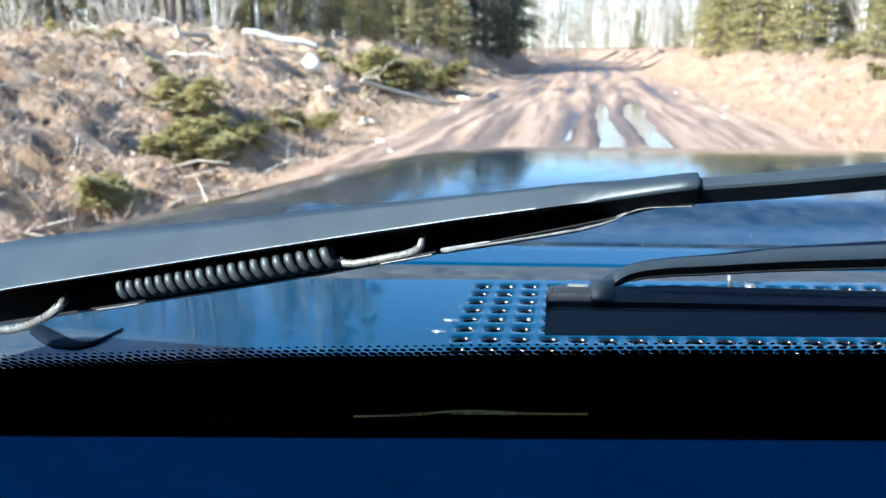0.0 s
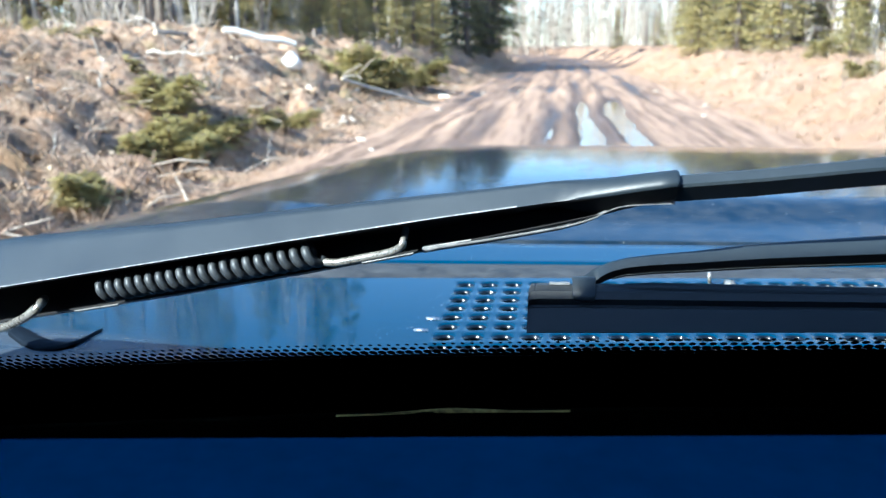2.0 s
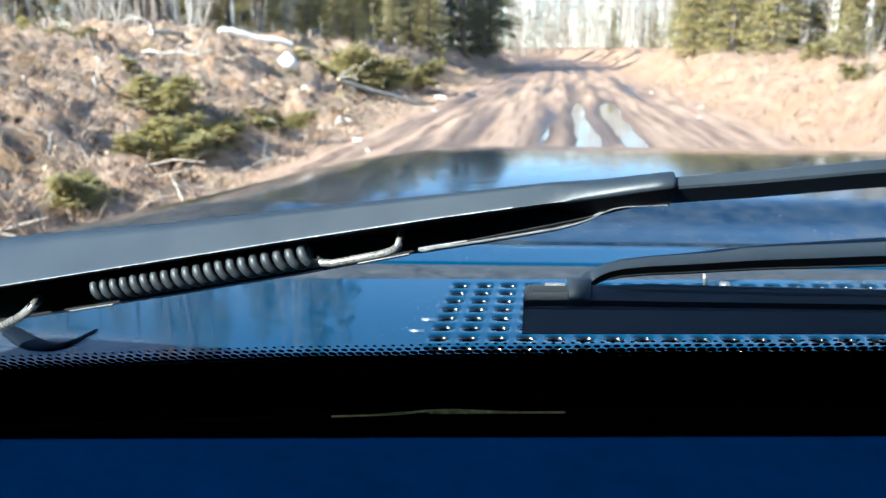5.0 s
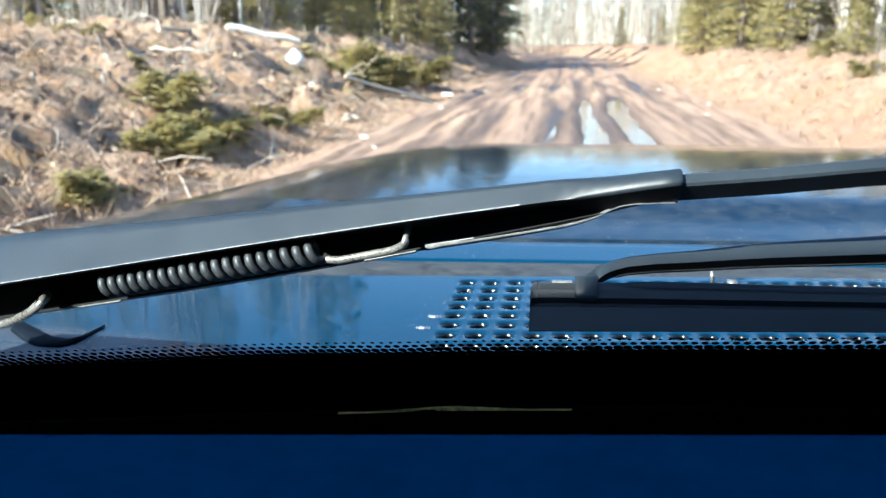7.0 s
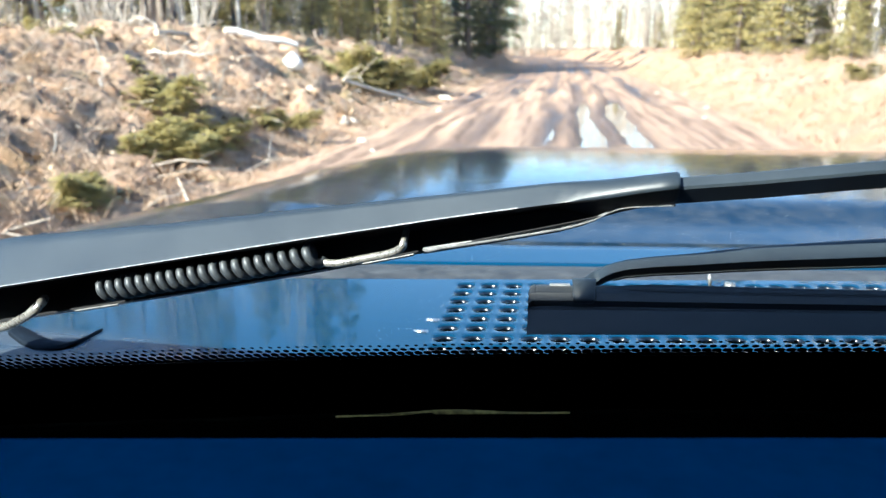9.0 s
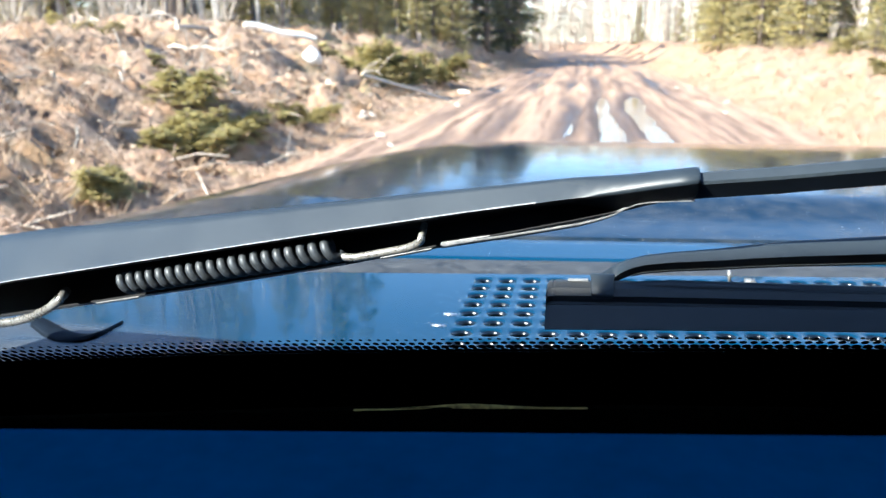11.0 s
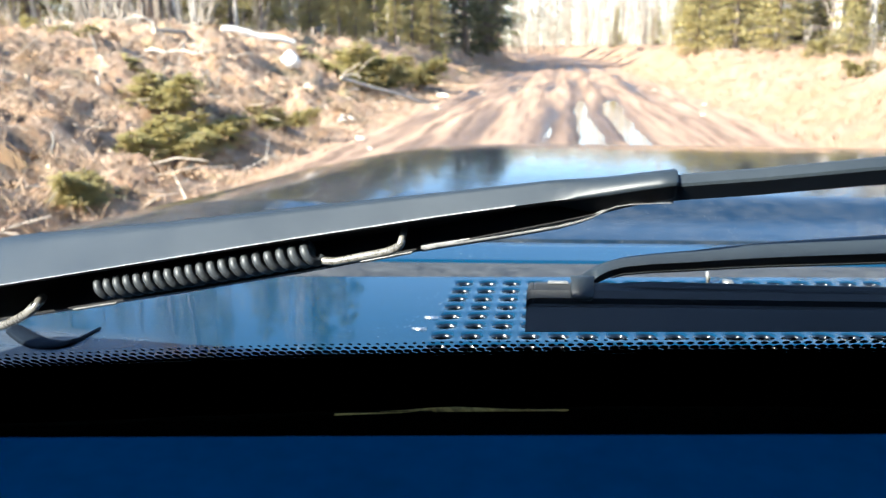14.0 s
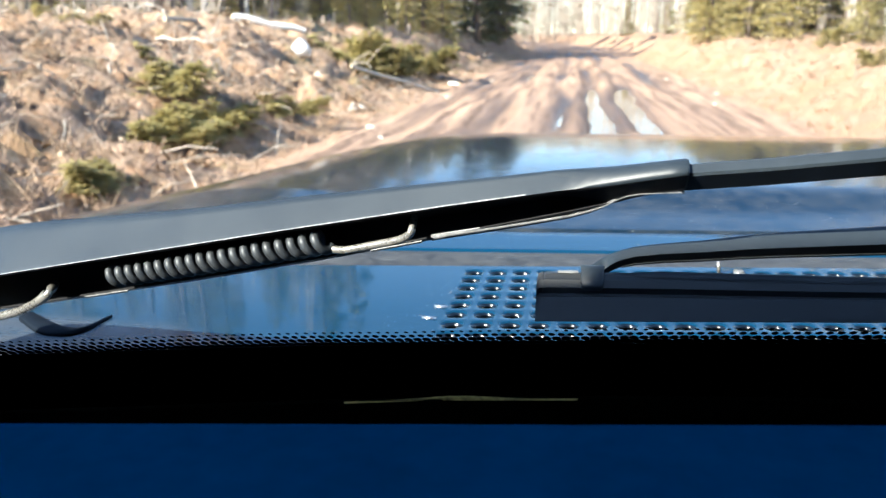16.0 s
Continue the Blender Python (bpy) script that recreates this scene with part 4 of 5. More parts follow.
body_part(part("hood", sheet("hood", -0.35, 0.85, 130, 0.540, 1.42, 260, hood_z, PAINT, ease=0.5), truck, "dark navy hood mirroring the trees and sky"))
# bluer than the hood's paint, to carry the sky it mirrors
body_part(part("hood_rear_panel", sheet("hood_rear_panel", -0.36, 0.86, 60, 0.468, 0.5125, 6, lambda x, y: -0.1215 + 0.04 * (y - 0.468), COWL), truck, "glossy strip behind the hood, tinted with sky blue"))
body_part(part("seal", sheet("seal", -0.36, 0.86, 60, 0.404, 0.466, 8, lambda x, y: -0.1195 + 0.0045 * math.cos((y - 0.428) / 0.030 * 1.5), SEAL), truck, "dusty black rubber hood seal"))
for x in (-0.36, 0.86):
    s = -1 if x < 0 else 1
    secs = []
    for j in range(13):
        y = 0.40 + 1.05 * j / 12
        z = hood_z(-0.35 if s < 0 else 0.85, max(y, 0.54)) - 0.004
        secs.append([Vector((x, y, z)), Vector((x + s * 0.07, y, z - 0.03)), Vector((x + s * 0.10, y, z - 0.12)), Vector((x + s * 0.10, y, -0.62)), Vector((x, y, -0.62))])
    body_part(part("fender", rounded("fender", *loft(secs), PAINT, 0.008), truck))
nose = [[Vector((x, 1.42, hood_z(x, 1.42))), Vector((x, 1.50, hood_z(x, 1.42) - 0.05)), Vector((x, 1.52, -0.62)), Vector((x, 1.42, -0.62))] for x in (-0.35, 0.0, 0.35, 0.60, 0.85)]
body_part(part("front_panel", rounded("front_panel", *loft(nose), PAINT, 0.01), truck))


def pane_off(x):
    """How far the pane wraps back from its flat."""
    return -0.3 * min(0.0, x - 0.05) ** 2 - 0.2 * max(0.0, x - 0.6) ** 2


def cowl_mesh():
    """The cowl with its rows of round air holes, each with a rolled rim."""
    heap, which = Heap(), []
    px, py, r = 0.0115, 0.0127, 0.0031
    cols, rows_ = 22, 8
    x0, y1 = -0.0500, 0.4000
    corner = math.atan2(py, px)
    spokes = sorted([2 * math.pi * (k + 0.5) / 16 for k in range(16)] + [corner, math.pi - corner, math.pi + corner, 2 * math.pi - corner])
    seg = len(spokes)
    for i in range(cols):
        for j in range(rows_):
            cx, cy = x0 + px * (i + 0.5), y1 - py * (j + 0.5)
            ring_sq, rings = [], [[], [], [], [], [], []]
            for w in spokes:
                c, s = math.cos(w), math.sin(w)
                m = max(abs(c) / (px / 2), abs(s) / (py / 2))
                ring_sq.append((cx + c / m, cy + s / m, -0.112))
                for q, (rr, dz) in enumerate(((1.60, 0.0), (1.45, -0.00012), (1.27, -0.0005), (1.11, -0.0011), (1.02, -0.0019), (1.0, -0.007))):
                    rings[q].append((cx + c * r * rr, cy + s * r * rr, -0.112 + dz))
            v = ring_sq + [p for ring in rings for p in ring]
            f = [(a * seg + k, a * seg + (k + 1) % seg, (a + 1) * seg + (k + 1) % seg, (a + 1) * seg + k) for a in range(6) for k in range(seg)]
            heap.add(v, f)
            # the innermost wall is near black, painting the hole's inner shade
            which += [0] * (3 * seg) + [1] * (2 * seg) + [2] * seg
    xa, xb, ya = x0, x0 + px * cols, y1 - py * rows_
    for a, b, c, d, n in ((-0.36, xa, 0.20, 0.405, 30), (xb, 0.86, 0.20, 0.405, 20), (xa, xb, 0.20, ya, 22), (xa, xb, y1, 0.405, 22)):
        for i in range(n):
            e, g = a + (b - a) * i / n, a + (b - a) * (i + 1) / n
            ce, cg = (c, c) if c > 0.25 else tuple((0.2895 + 1.414 * pane_off(BODY * a)) / BODY for a in (e, g))
            heap.add([(e, ce, -0.112), (g, cg, -0.112), (g, d, -0.112), (e, d, -0.112)], [(0, 1, 2, 3)])
            which.append(0)
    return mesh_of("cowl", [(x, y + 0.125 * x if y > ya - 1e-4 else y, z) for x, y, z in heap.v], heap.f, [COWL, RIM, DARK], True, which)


cowl = body_part(part("cowl", cowl_mesh(), truck, "glossy black cowl panel tinted with sky blue, with round air holes"))
# near-black sheet added under the cowl so the holes look deep and unlit
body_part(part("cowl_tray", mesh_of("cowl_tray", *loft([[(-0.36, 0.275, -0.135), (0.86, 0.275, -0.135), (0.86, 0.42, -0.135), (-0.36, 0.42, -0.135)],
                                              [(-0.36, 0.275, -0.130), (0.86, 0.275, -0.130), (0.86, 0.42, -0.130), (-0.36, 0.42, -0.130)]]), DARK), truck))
for y, x in ((0.333, -0.055), (0.318, -0.0575)):
    part("rib", rounded("rib", *loft([[(x, y - 0.0008, -0.113), (x, y + 0.0008, -0.113), (x, y + 0.0004, -0.1112), (x, y - 0.0004, -0.1112)],
                                      [(x + 0.006, y - 0.0008, -0.113), (x + 0.006, y + 0.0008, -0.113), (x + 0.006, y + 0.0004, -0.1112), (x + 0.006, y - 0.0004, -0.1112)]]), CHROME, 0.0002), cowl, "bright moulded rib")


# the hook's cast shadow, modelled as a flat dark curve on the cowl below the arm's foot
HOOK_SHADOW = ((-0.2225, 0.2990, 0.0010), (-0.2170, 0.2945, 0.0022), (-0.2040, 0.2850, 0.0026), (-0.1960, 0.2806, 0.0026), (-0.1895, 0.2800, 0.0024), (-0.1858, 0.2840, 0.0019), (-0.1848, 0.2915, 0.0011), (-0.1838, 0.3000, 0.0004))
hose = []
for hx, hy, hw in HOOK_SHADOW:
    hw *= 1.7
    hose.append([Vector((hx - hw * 0.5, hy - hw, -0.1119)), Vector((hx + hw * 0.5, hy - hw * 0.9, -0.1119)), Vector((hx + hw * 0.6, hy + hw * 0.9, -0.1119)), Vector((hx + hw * 0.2, hy + hw * 0.8, -0.1108)), Vector((hx - hw * 0.2, hy - hw * 0.7, -0.1108))])
part("hose", mesh_of("hose", *loft(hose), HOOK_SHADOW_TONE, True), cowl, "flat dark curve modelled as the hook's shadow")


# windshield: a gently wrapped pane, its black border printed on the inside
def glass_mesh():
    heap = Heap()
    xs_ = [-0.46 + 1.52 * i / 140 for i in range(141)]
    qs = (-0.300, -0.15, 0.05, 0.25, 0.448)
    n, m = len(xs_), len(qs)
    for off, turn in ((-0.0005, 1), (-0.0013, -1)):
        v = [on_glass(x, q, pane_off(x) + off) for q in qs for x in xs_]
        f = [(j * n + i, (j + 1) * n + i, (j + 1) * n + i + 1, j * n + i + 1)[::turn] for j in range(m - 1) for i in range(n - 1)]
        heap.add(v, f)
    return heap.mesh("windshield", glass, True)


windshield = part("windshield", glass_mesh(), truck, "clear sloping windshield with a black dotted border")
windshield.visible_shadow = False
FRIT_EDGE = [(-0.36, -0.229), (-0.18, -0.2360), (-0.144, -0.2391), (-0.106, -0.2399), (-0.051, -0.2403), (0.002, -0.2376), (0.052, -0.2322), (0.092, -0.2269), (0.30, -0.200), (1.06, -0.20)]


def frit_q(x):
    return lerp_table(FRIT_EDGE, x)[0] + 0.0008


band = []
for i in range(81):
    x = -0.46 + 1.52 * i / 80
    band.append([on_glass(x, frit_q(x) + 0.0010, pane_off(x) - 0.0018), on_glass(x, frit_q(x) + 0.0010, pane_off(x) - 0.0022),
                 on_glass(x, -0.310, pane_off(x) - 0.0022), on_glass(x, -0.310, pane_off(x) - 0.0018)])
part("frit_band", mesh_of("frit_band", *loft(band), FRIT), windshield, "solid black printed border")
dots = Heap()
PITCH = 0.00285
for row, rr in ((0, 0.62), (1, 0.50), (2, 0.37), (3, 0.23)):
    x = -0.30
    while x < 0.35:
        cx = x + (PITCH / 2 if row % 2 else 0)
        q = frit_q(cx) + 0.0016 + row * 0.0028
        ring = [on_glass(cx + PITCH * rr * math.cos(k * math.pi / 5), q + PITCH * rr * math.sin(k * math.pi / 5), pane_off(cx) - 0.0016 - 0.00003 * row) for k in range(10)]
        dots.add(ring, [tuple(range(10))])
        x += PITCH
tagged(part("frit_dots", dots.mesh("frit_dots", FRIT), windshield, "rows of small black printed dots"), kind="stuff")

# near wiper arm: a tapering U channel, open towards the glass, closing to a round socket. Rows: x, q of the upper edge, height, width
ARM_ROWS = [(-0.30, -0.2850, 0.0300, 0.0250), (-0.206, -0.2524, 0.0245, 0.0250), (-0.135, -0.2297, 0.0175, 0.0232), (-0.082, -0.2128, 0.0136, 0.0208),
            (-0.034, -0.1980, 0.0100, 0.0165), (0.001, -0.1880, 0.0082, 0.0122), (0.012, -0.1850, 0.0075, 0.0102), (0.020, -0.1824, 0.0069, 0.0088), (0.031, -0.1795, 0.0064, 0.0077)]
ARM_OFF, WALL = 0.022, 0.0013
secs, where = [], []
for i in range(81):
    x = -0.30 + 0.330 * i / 79 if i < 80 else 0.0307
    where.append(x)
    q, h, w = lerp_table(ARM_ROWS, x)
    deep = (h - 2 * WALL) * (1 - smooth_step(-0.002, 0.013, x))
    k = smooth_step(-0.004, 0.019, x)
    bend = lambda a, b: a + (b - a) * k
    outline = [(-0.10 * w * k, 0), (0, bend(0.00045, 0.12 * h)), (0, h * bend(0.70, 0.40)), (bend(0.0, -0.03 * w), h * bend(0.80, 0.65)), (-bend(0.0012, 0.12 * w), h * bend(0.95, 0.86)), (-bend(0.004, 0.36 * w), h),
               (-w + bend(0.003, 0.36 * w), h), (-w + bend(0.0008, 0.12 * w), h * bend(0.95, 0.86)), (-w, h * bend(0.80, 0.58)), (-w + 0.10 * w * k, 0), (-w + WALL, 0), (-w + WALL, deep), (-WALL, deep), (-WALL, 0)]
    if i == 80:
        outline = [(-0.5 * w + 0.86 * (a + 0.5 * w), 0.5 * h + 0.86 * (b - 0.5 * h)) for a, b in outline]
    secs.append([on_glass(x, q + a, ARM_OFF + b) for a, b in outline])
# slot 1 paints the channel's inner shade, slot 2 the pale edges
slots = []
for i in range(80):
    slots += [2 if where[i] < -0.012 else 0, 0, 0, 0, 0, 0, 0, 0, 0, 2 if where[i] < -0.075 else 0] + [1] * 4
arm_mesh = mesh_of("wiper_arm", *loft(secs), [ARM, ARM_SHADE, ARM_EDGE], which=slots + [0, 0])
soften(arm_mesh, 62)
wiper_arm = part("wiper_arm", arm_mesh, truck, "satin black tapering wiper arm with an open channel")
rod = []
for i in range(9):
    x = 0.026 + 0.20 * i / 8
    q = -0.1796 + (x - 0.031) * 0.150 - 0.25 * max(0.0, x - 0.08) ** 2 - 0.0020 * (1 - smooth_step(0.035, 0.09, x))
    rod.append([on_glass(x, q, ARM_OFF + 0.0008), on_glass(x, q, ARM_OFF + 0.0048), on_glass(x, q - 0.0076, ARM_OFF + 0.0048), on_glass(x, q - 0.0076, ARM_OFF + 0.0008)])
part("rod", rounded("rod", *loft(rod), ARM, 0.0006, 1, False), wiper_arm, "flat black steel rod")
lip = []
for x, q, d in ((-0.0415, -0.2180, 0.0028), (-0.036, -0.2160, 0.0027), (-0.02, -0.2105, 0.0026), (0.0, -0.2030, 0.0022), (0.006, -0.1997, 0.0019), (0.0095, -0.1970, 0.0015), (0.0125, -0.1936, 0.0011), (0.0155, -0.1912, 0.0010), (0.019, -0.1900, 0.0009), (0.024, -0.1893, 0.0008), (0.0295, -0.1888, 0.0008), (0.0305, -0.1892, 0.0007)):
    lip.append([on_glass(x, q, ARM_OFF - 0.0002), on_glass(x, q + d, ARM_OFF - 0.0002), on_glass(x, q + d, ARM_OFF + 0.0011), on_glass(x, q, ARM_OFF + 0.0011)])
part("lip", rounded("lip", *loft(lip), LIP, 0.0003), wiper_arm, "worn bare metal lip")
for a, b in ((-0.183, -0.162), (-0.062, -0.0445)):
    e = []
    for i in range(5):
        x = a + (b - a) * i / 4
        q, h, w = lerp_table(ARM_ROWS, x)
        e.append([on_glass(x, q - w, ARM_OFF - 0.0004), on_glass(x, q - w + 0.0009, ARM_OFF - 0.0004), on_glass(x, q - w + 0.0009, ARM_OFF + 0.0004), on_glass(x, q - w, ARM_OFF + 0.0004)])
    part("worn_edge", mesh_of("worn_edge", *loft(e), ARM_EDGE), wiper_arm, "chipped bright edge")


# tension spring and its hooks inside the channel
def spring_axis(x):
    q, h, w = lerp_table(ARM_ROWS, x)
    return q - w * 0.70 + 0.0052, ARM_OFF - 0.0004


coil, N = [], 20
for i in range(N * 14 + 1):
    t = i / (N * 14)
    x = -0.1632 + 0.0880 * t
    q, o = spring_axis(x)
    a = 2 * math.pi * N * t + math.pi
    r = 0.0030 - 0.0002 * t
    coil.append(on_glass(x - 0.0013 * math.cos(a), q + r * math.cos(a), o - r * math.sin(a)))
part("spring", mesh_of("spring", *tube(coil, 0.00162, 8), SPRING, True), wiper_arm, "grey coiled tension spring")
q1, o1 = spring_axis(-0.073)
hook = [on_glass(x, q, o) for x, q, o in ((-0.0748, -0.2224, 0.0213), (-0.0738, -0.2221, 0.0200), (-0.0693, -0.2214, 0.0195), (-0.0595, -0.2176, 0.0195), (-0.0520, -0.2146, 0.0195), (-0.0492, -0.2128, 0.0195), (-0.0474, -0.2110, 0.0195), (-0.0465, -0.2100, 0.0195), (-0.0461, -0.2104, 0.026))]
part("spring_hook", mesh_of("spring_hook", *tube(hook, [0.00125] * 8 + [0.0010], 10), HOOK, True), wiper_arm, "bent bare wire hook")
hook = [on_glass(x, q, o) for x, q, o in ((-0.1992, -0.2711, 0.0275), (-0.1918, -0.2601, 0.0200), (-0.1918, -0.2590, 0.018), (-0.1990, -0.2660, 0.018), (-0.2043, -0.2701, 0.018), (-0.2144, -0.2770, 0.018),
        (-0.2249, -0.2821, 0.018), (-0.2405, -0.2869, 0.018), (-0.26, -0.292, 0.020))]
part("retaining_hook", mesh_of("retaining_hook", *tube(hook, 0.0018, 10), HOOK, True), wiper_arm, "bent bare steel hook")

# the other wiper's blade end and its bracket
blade = part("wiper_blade", mesh_of("wiper_blade", *loft([
    [on_glass(x, -0.2263 + 0.104 * (x + 0.007) + a, b * k) for a, b in (
        (0.0000, 0.0004), (0.0006, 0.0004), (0.0014, 0.0040), (0.0022, 0.0076), (0.0012, 0.0084), (0.0012, 0.0092), (0.0034, 0.0100), (0.0038, 0.0125), (0.0030, 0.0150), (0.0010, 0.0168),
        (-0.0030, 0.0168), (-0.0036, 0.0100), (-0.0014, 0.0090), (-0.0020, 0.0076), (-0.0008, 0.0040))]
    for x, k in ((-0.0087, 0.80), (-0.0085, 0.92), (-0.0079, 0.99), (-0.0070, 1.01), (-0.0066, 0.985), (-0.0060, 1.01), (0.02, 0.955), (0.06, 0.85), (0.10, 0.75), (0.30, 0.68))]), [RUBBER, SPINE],
    which=[(0, 0, 0, 0, 0, 0, 1, 1, 1, 1, 1, 0, 0, 0, 0)[k % 15] for k in range(9 * 15)] + [0, 0]), truck, "weathered grey rubber wiper blade end")
BLADE_K = [(-0.0072, 1.0), (0.02, 0.955), (0.06, 0.85), (0.10, 0.75), (0.30, 0.68)]
st = []
for i in range(7):
    x = -0.0024 + 0.006 * i / 6
    k, q = lerp_table(BLADE_K, x)[0], -0.2263 + 0.104 * (x + 0.007)
    st.append([on_glass(x, q + 0.0034, 0.0169 * k - 0.0018), on_glass(x, q + 0.0014, 0.0169 * k - 0.0003), on_glass(x, q + 0.0017, 0.0169 * k + 0.0002), on_glass(x, q + 0.0037, 0.0169 * k - 0.0013)])
part("metal_strip", mesh_of("metal_strip", *loft(st), LIP), blade, "bright metal stiffening strip")
bead = []
for i in range(31):
    x = 0.0115 + 0.2885 * (i / 30) ** 2
    k, q = lerp_table(BLADE_K, x)[0], -0.2263 + 0.104 * (x + 0.007)
    bead.append((on_glass(x, q + 0.0020, 0.0146 * k), (0.0011 + 0.0011 * smooth_step(0.0115, 0.030, x)) * k))
part("bead", mesh_of("bead", *tube([p for p, r in bead], [r for p, r in bead], 12), RUBBER, True), blade, "rounded bead along the blade top")
BOW = [(0.0058, -0.2232, 0.0150, 0.0030, 0.0030), (0.0085, -0.2236, 0.0162, 0.0042, 0.0035), (0.0104, -0.2243, 0.0175, 0.0050, 0.0038), (0.0116, -0.2246, 0.0182, 0.0052, 0.0040), (0.0128, -0.2234, 0.0187, 0.0048, 0.0042), (0.0144, -0.2217, 0.0189, 0.0045, 0.0044), (0.0165, -0.2203, 0.0192, 0.0043, 0.0045),
       (0.0202, -0.2185, 0.0194, 0.0043, 0.0046), (0.0279, -0.2164, 0.0194, 0.0045, 0.0047), (0.0395, -0.2143, 0.0193, 0.0050, 0.0048), (0.0496, -0.2122, 0.0193, 0.0056, 0.0049), (0.060, -0.2104, 0.0193, 0.0062, 0.0050),
       (0.092, -0.2062, 0.0195, 0.0072, 0.0054), (0.25, -0.1931, 0.0195, 0.0085, 0.0060)]
# the bracket's underside takes the darker tone for its shade
bow_mesh = mesh_of("bracket", *loft([[on_glass(x, q + a * w, o + b * h) for a, b in ((0, 0), (0, 0.62), (-0.10, 0.86), (-0.34, 1), (-1, 1), (-1, 0))] for x, q, o, h, w in BOW]), [ARM, ARM_SHADE],
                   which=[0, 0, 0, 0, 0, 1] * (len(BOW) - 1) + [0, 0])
soften(bow_mesh, 60)
bow = part("bracket", bow_mesh, truck, "curved black wiper bracket holding the blade")
rim = [[on_glass(x, q - w - 0.0002, o - 0.0003), on_glass(x, q - w + 0.0006, o - 0.0003), on_glass(x, q - w + 0.0006, o + 0.0004), on_glass(x, q - w - 0.0002, o + 0.0004)] for x, q, o, h, w in BOW[6:]]
part("rim", mesh_of("rim", *loft(rim), SPINE), bow, "thin worn grey-brown edge")
claw = []
for o, q, n in ((0.0090, -0.2206, 0.0008), (0.0096, -0.2200, 0.0002), (0.0118, -0.2196, 0.0), (0.0150, -0.2197, 0.0), (0.0166, -0.2203, -0.0002), (0.0175, -0.2213, -0.0003)):
    claw.append([on_glass(0.0044 + n, q - 0.0014, o), on_glass(0.0112 - n, q - 0.0012, o), on_glass(0.0112 - n, q + 0.0002, o), on_glass(0.0044 + n, q, o)])
part("claw", rounded("claw", *loft(claw), ARM, 0.0003, 1), bow, "claw gripping the blade spine")
part("washer_clip", rounded("washer_clip", *loft([[(0.0795 + a, 0.398, -0.112), (0.0845 + a, 0.398, -0.112), (0.0845 + a, 0.405, -0.112), (0.0795 + a, 0.405, -0.112)] if z == 0 else
                                                 [(0.0797 + a, 0.398, -0.1095), (0.0843 + a, 0.398, -0.1095), (0.0843 + a, 0.404, -0.1095), (0.0797 + a, 0.404, -0.1095)]
                                                 for a in (0.0,) for z in (0, 1)]), HOOK, 0.0004), cowl, "small bright clip")

part("clip_tab", rounded("clip_tab", *loft([[(0.0722, 0.402, -0.112), (0.0738, 0.402, -0.112), (0.0738, 0.404, -0.112), (0.0722, 0.404, -0.112)],
                                           [(0.0716, 0.402, -0.1058), (0.0732, 0.402, -0.1058), (0.0732, 0.404, -0.1058), (0.0716, 0.404, -0.1058)]]), HOOK, 0.0003), cowl, "small bright upright tab")

# dashboard: dark trough below the glass, a trim ridge, and the navy pad in front of the lens
xs_d = [-0.54 + 1.60 * i / 40 for i in range(41)]


def dash_loft(name, prof, mat, parent, width=0.003, label=""):
    return part(name, rounded(name, *loft([[Vector((x, y, z)) for y, z in prof(x)] for x in xs_d]), mat, width, 3), parent, label)


def ridge(x):
    return 0.1937 + 0.23 * min(x, -0.03) + 0.15 * (min(max(x, -0.03), 0.05) + 0.03) + 0.05 * max(0.0, x - 0.05)


def trim_line(x):
    y = ridge(x)
    return [(y + 0.002, -0.130), (y + 0.002, -0.0872), (y, -0.0860), (y - 0.0015, -0.0870), (y - 0.0015, -0.130)]


def pad_line(x):
    y = 0.149 + 0.145 * x if x < 0.1 else 0.1635
    return [(y + 0.003, -0.150), (y + 0.003, -0.0750), (y, -0.0725), (-0.10, -0.0740), (-0.60, -0.12), (-0.60, -0.50), (0.05, -0.50)]


dash = dash_loft("dashboard", pad_line, DASH, truck, 0.004, "soft dark navy dashboard top")
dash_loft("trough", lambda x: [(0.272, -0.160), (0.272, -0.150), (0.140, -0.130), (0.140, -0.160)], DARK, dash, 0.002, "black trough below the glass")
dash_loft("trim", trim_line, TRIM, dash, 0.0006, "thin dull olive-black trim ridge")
# sliver shaped like the ridge's highlight, swelling mid-way; no real part
glint = []
for i in range(33):
    t = i / 32
    x = -0.052 + 0.056 * t
    y, w = ridge(x), 0.00003 + 0.00060 * math.sin(math.pi * t) ** 6
    glint.append([Vector((x, y - 0.0014, -0.0866)), Vector((x, y - 0.0014 + w, -0.0866 + w * 0.8)), Vector((x, y - 0.0008 + w, -0.0864 + w * 0.8)), Vector((x, y - 0.0004, -0.0870))])
part("strip", mesh_of("strip", *loft(glint), TRIM_GLINT), dash, "thin golden glint painted on the trim ridge")

# the cabin around the lens


def slab(name, a, b, mat, parent, width=0.01):
    (x0, y0, z0), (x1, y1, z1) = a, b
    v = [(x, y, z) for x in (x0, x1) for y in (y0, y1) for z in (z0, z1)]
    f = [(0, 1, 3, 2), (4, 6, 7, 5), (0, 4, 5, 1), (2, 3, 7, 6), (0, 2, 6, 4), (1, 5, 7, 3)]
    return part(name, rounded(name, v, f, mat, width), parent)


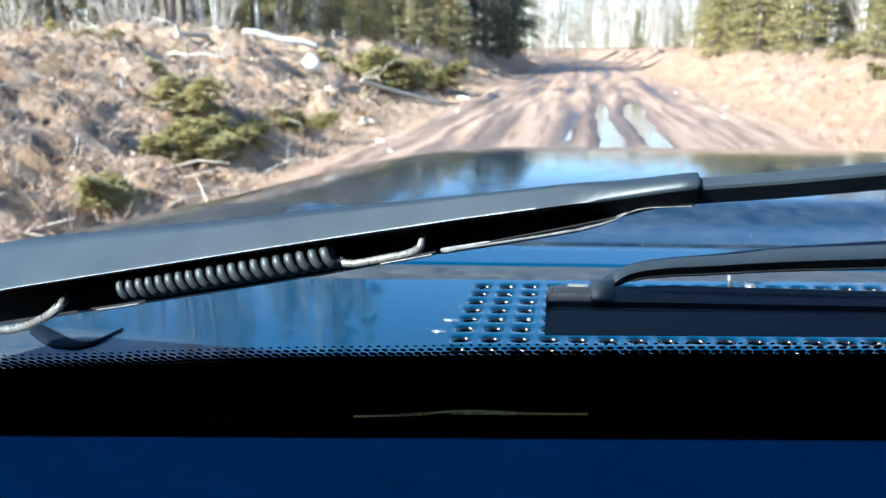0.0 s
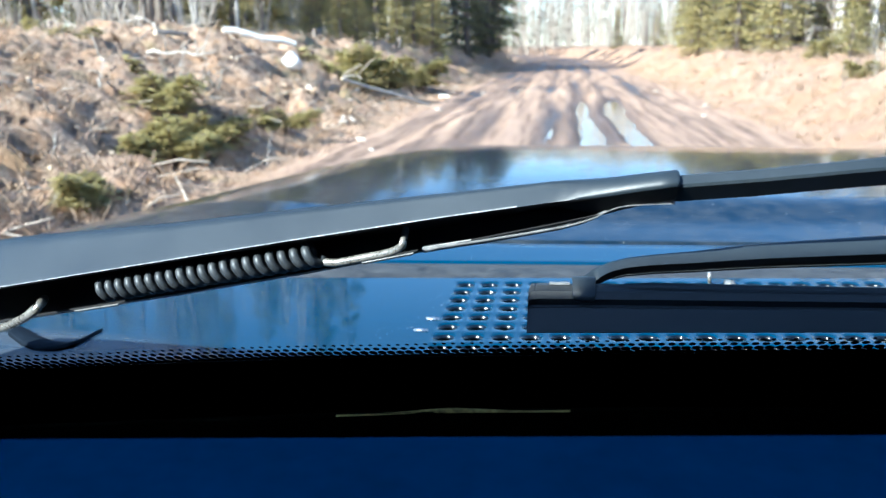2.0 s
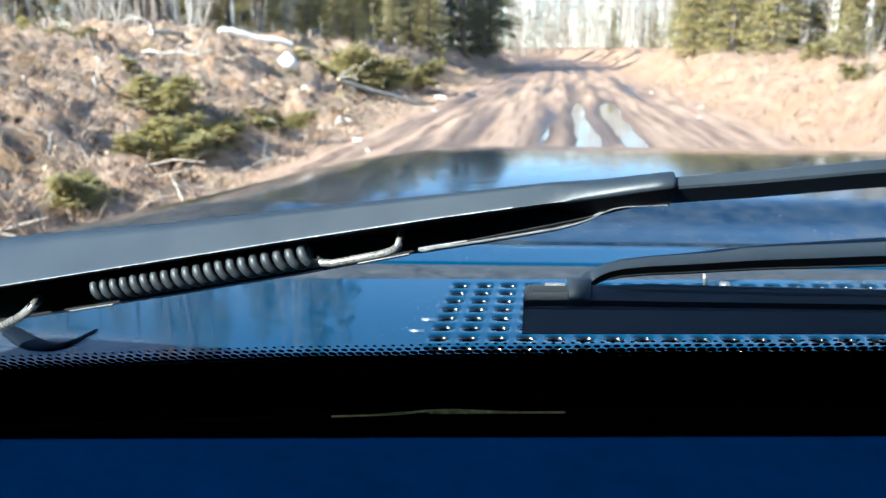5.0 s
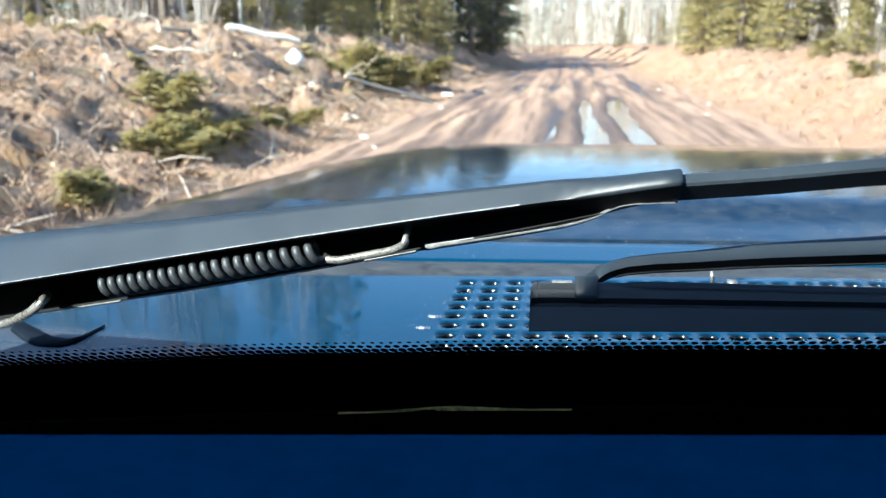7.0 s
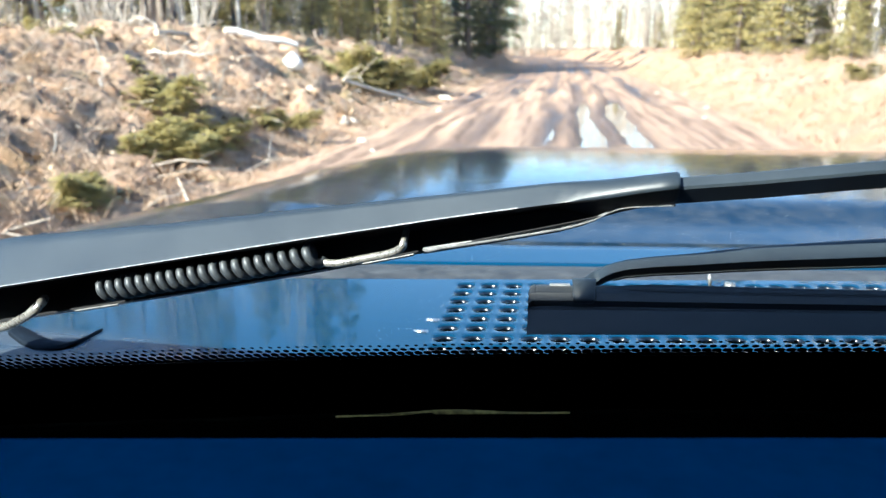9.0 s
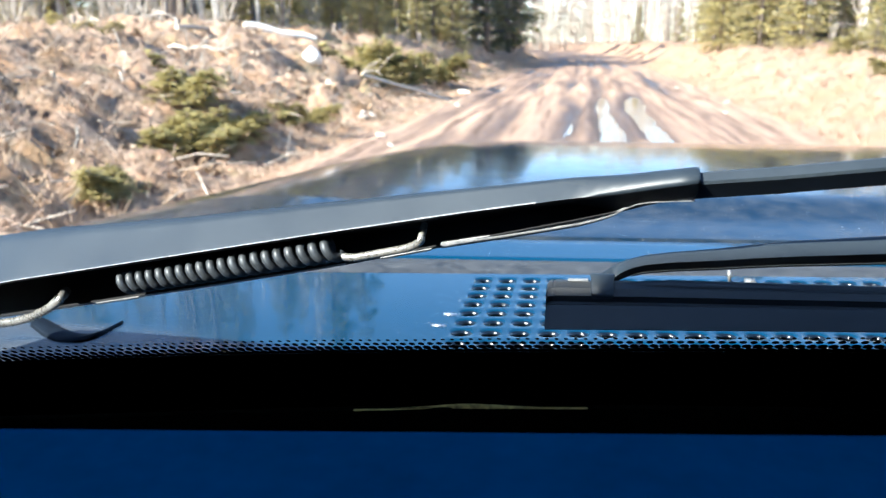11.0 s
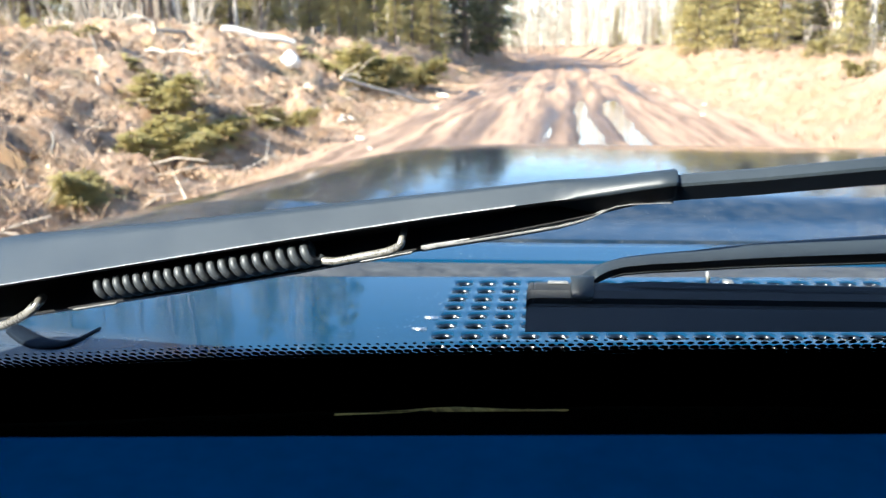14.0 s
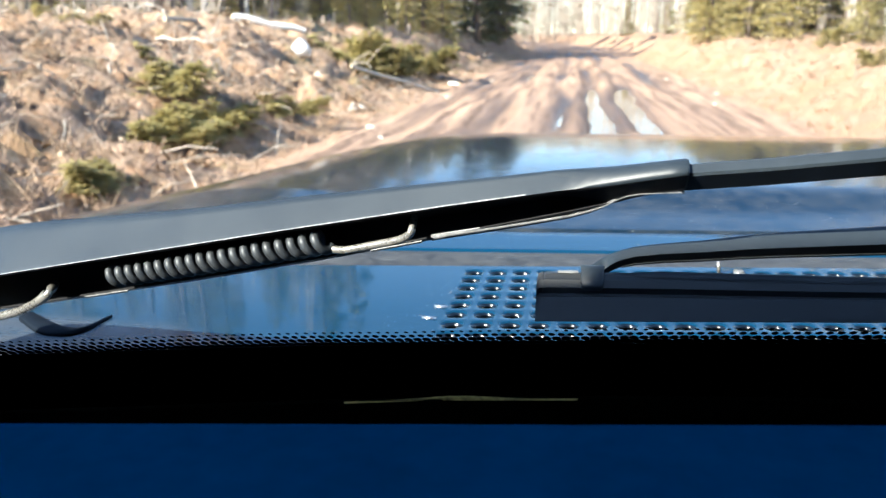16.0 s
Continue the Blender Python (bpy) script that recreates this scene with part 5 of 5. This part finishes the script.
# unseen bar ahead of the roof, set so its shadow covers bracket and blade
slab("windshield_header", (-0.474, -0.30, 0.371), (1.098, -0.2585, 0.3992), LINER, truck, 0.004)
slab("roof", (-0.56, -1.9, 0.37), (1.10, -0.2705, 0.40), LINER, truck, 0.004)
for x in (-0.60, 1.10):
    side = [(-1.9, -0.9), (0.24, -0.9), (0.26, -0.16), (-0.275, 0.40), (-1.9, 0.40)]
    part("side_panel", rounded("side_panel", *loft([[Vector((a, y, z)) for y, z in side] for a in (x, x + 0.04)]), LINER, 0.01), truck)
slab("rear_panel", (-0.56, -1.94, -0.9), (1.10, -1.90, 0.37), LINER, truck)
slab("cabin_floor", (-0.56, -1.9, -0.94), (1.10, 0.20, -0.90), LINER, truck)
for x in (-0.56, 1.06):
    v, f = loft([[on_glass(x, q, -0.075), on_glass(x + 0.04, q, -0.075), on_glass(x + 0.04, q, -0.04), on_glass(x, q, -0.04)] for q in (-0.26, 0.46)])
    part("pillar", rounded("pillar", v, f, LINER, 0.005), truck)


# wheels that carry the body
def wheel(x, y, out):
    r, w = 0.385, 0.25
    prof = [(0.60, -0.40), (0.80, -0.50), (0.93, -0.48), (1.0, -0.36), (1.0, 0.36), (0.93, 0.48), (0.80, 0.50), (0.60, 0.40)]
    secs_w = []
    for k in range(36):
        a = 2 * math.pi * k / 36
        secs_w.append([Vector((x + b * w, y + c * r * math.cos(a), -EYE + 0.07 + r + c * r * math.sin(a))) for c, b in prof])
    n = len(prof)
    v = [p for sec in secs_w for p in sec]
    f = [(i * n + j, i * n + (j + 1) % n, (i + 1) % 36 * n + (j + 1) % n, (i + 1) % 36 * n + j) for i in range(36) for j in range(n)]
    tyre = part("wheel", mesh_of("wheel", v, f, RUBBER, True), truck, "muddy black tyre")
    hub = tube([(x + out * w * 0.20, y, -EYE + 0.07 + r), (x + out * w * 0.32, y, -EYE + 0.07 + r), (x + out * w * 0.36, y, -EYE + 0.07 + r)], [r * 0.62, r * 0.60, r * 0.30], 24)
    part("rim", mesh_of("rim", *hub, SPINE), tyre, "grey steel rim")


for x, out in ((-0.42, -1), (1.06, 1)):
    for y in (1.22, -1.45):
        wheel(x, y, out)
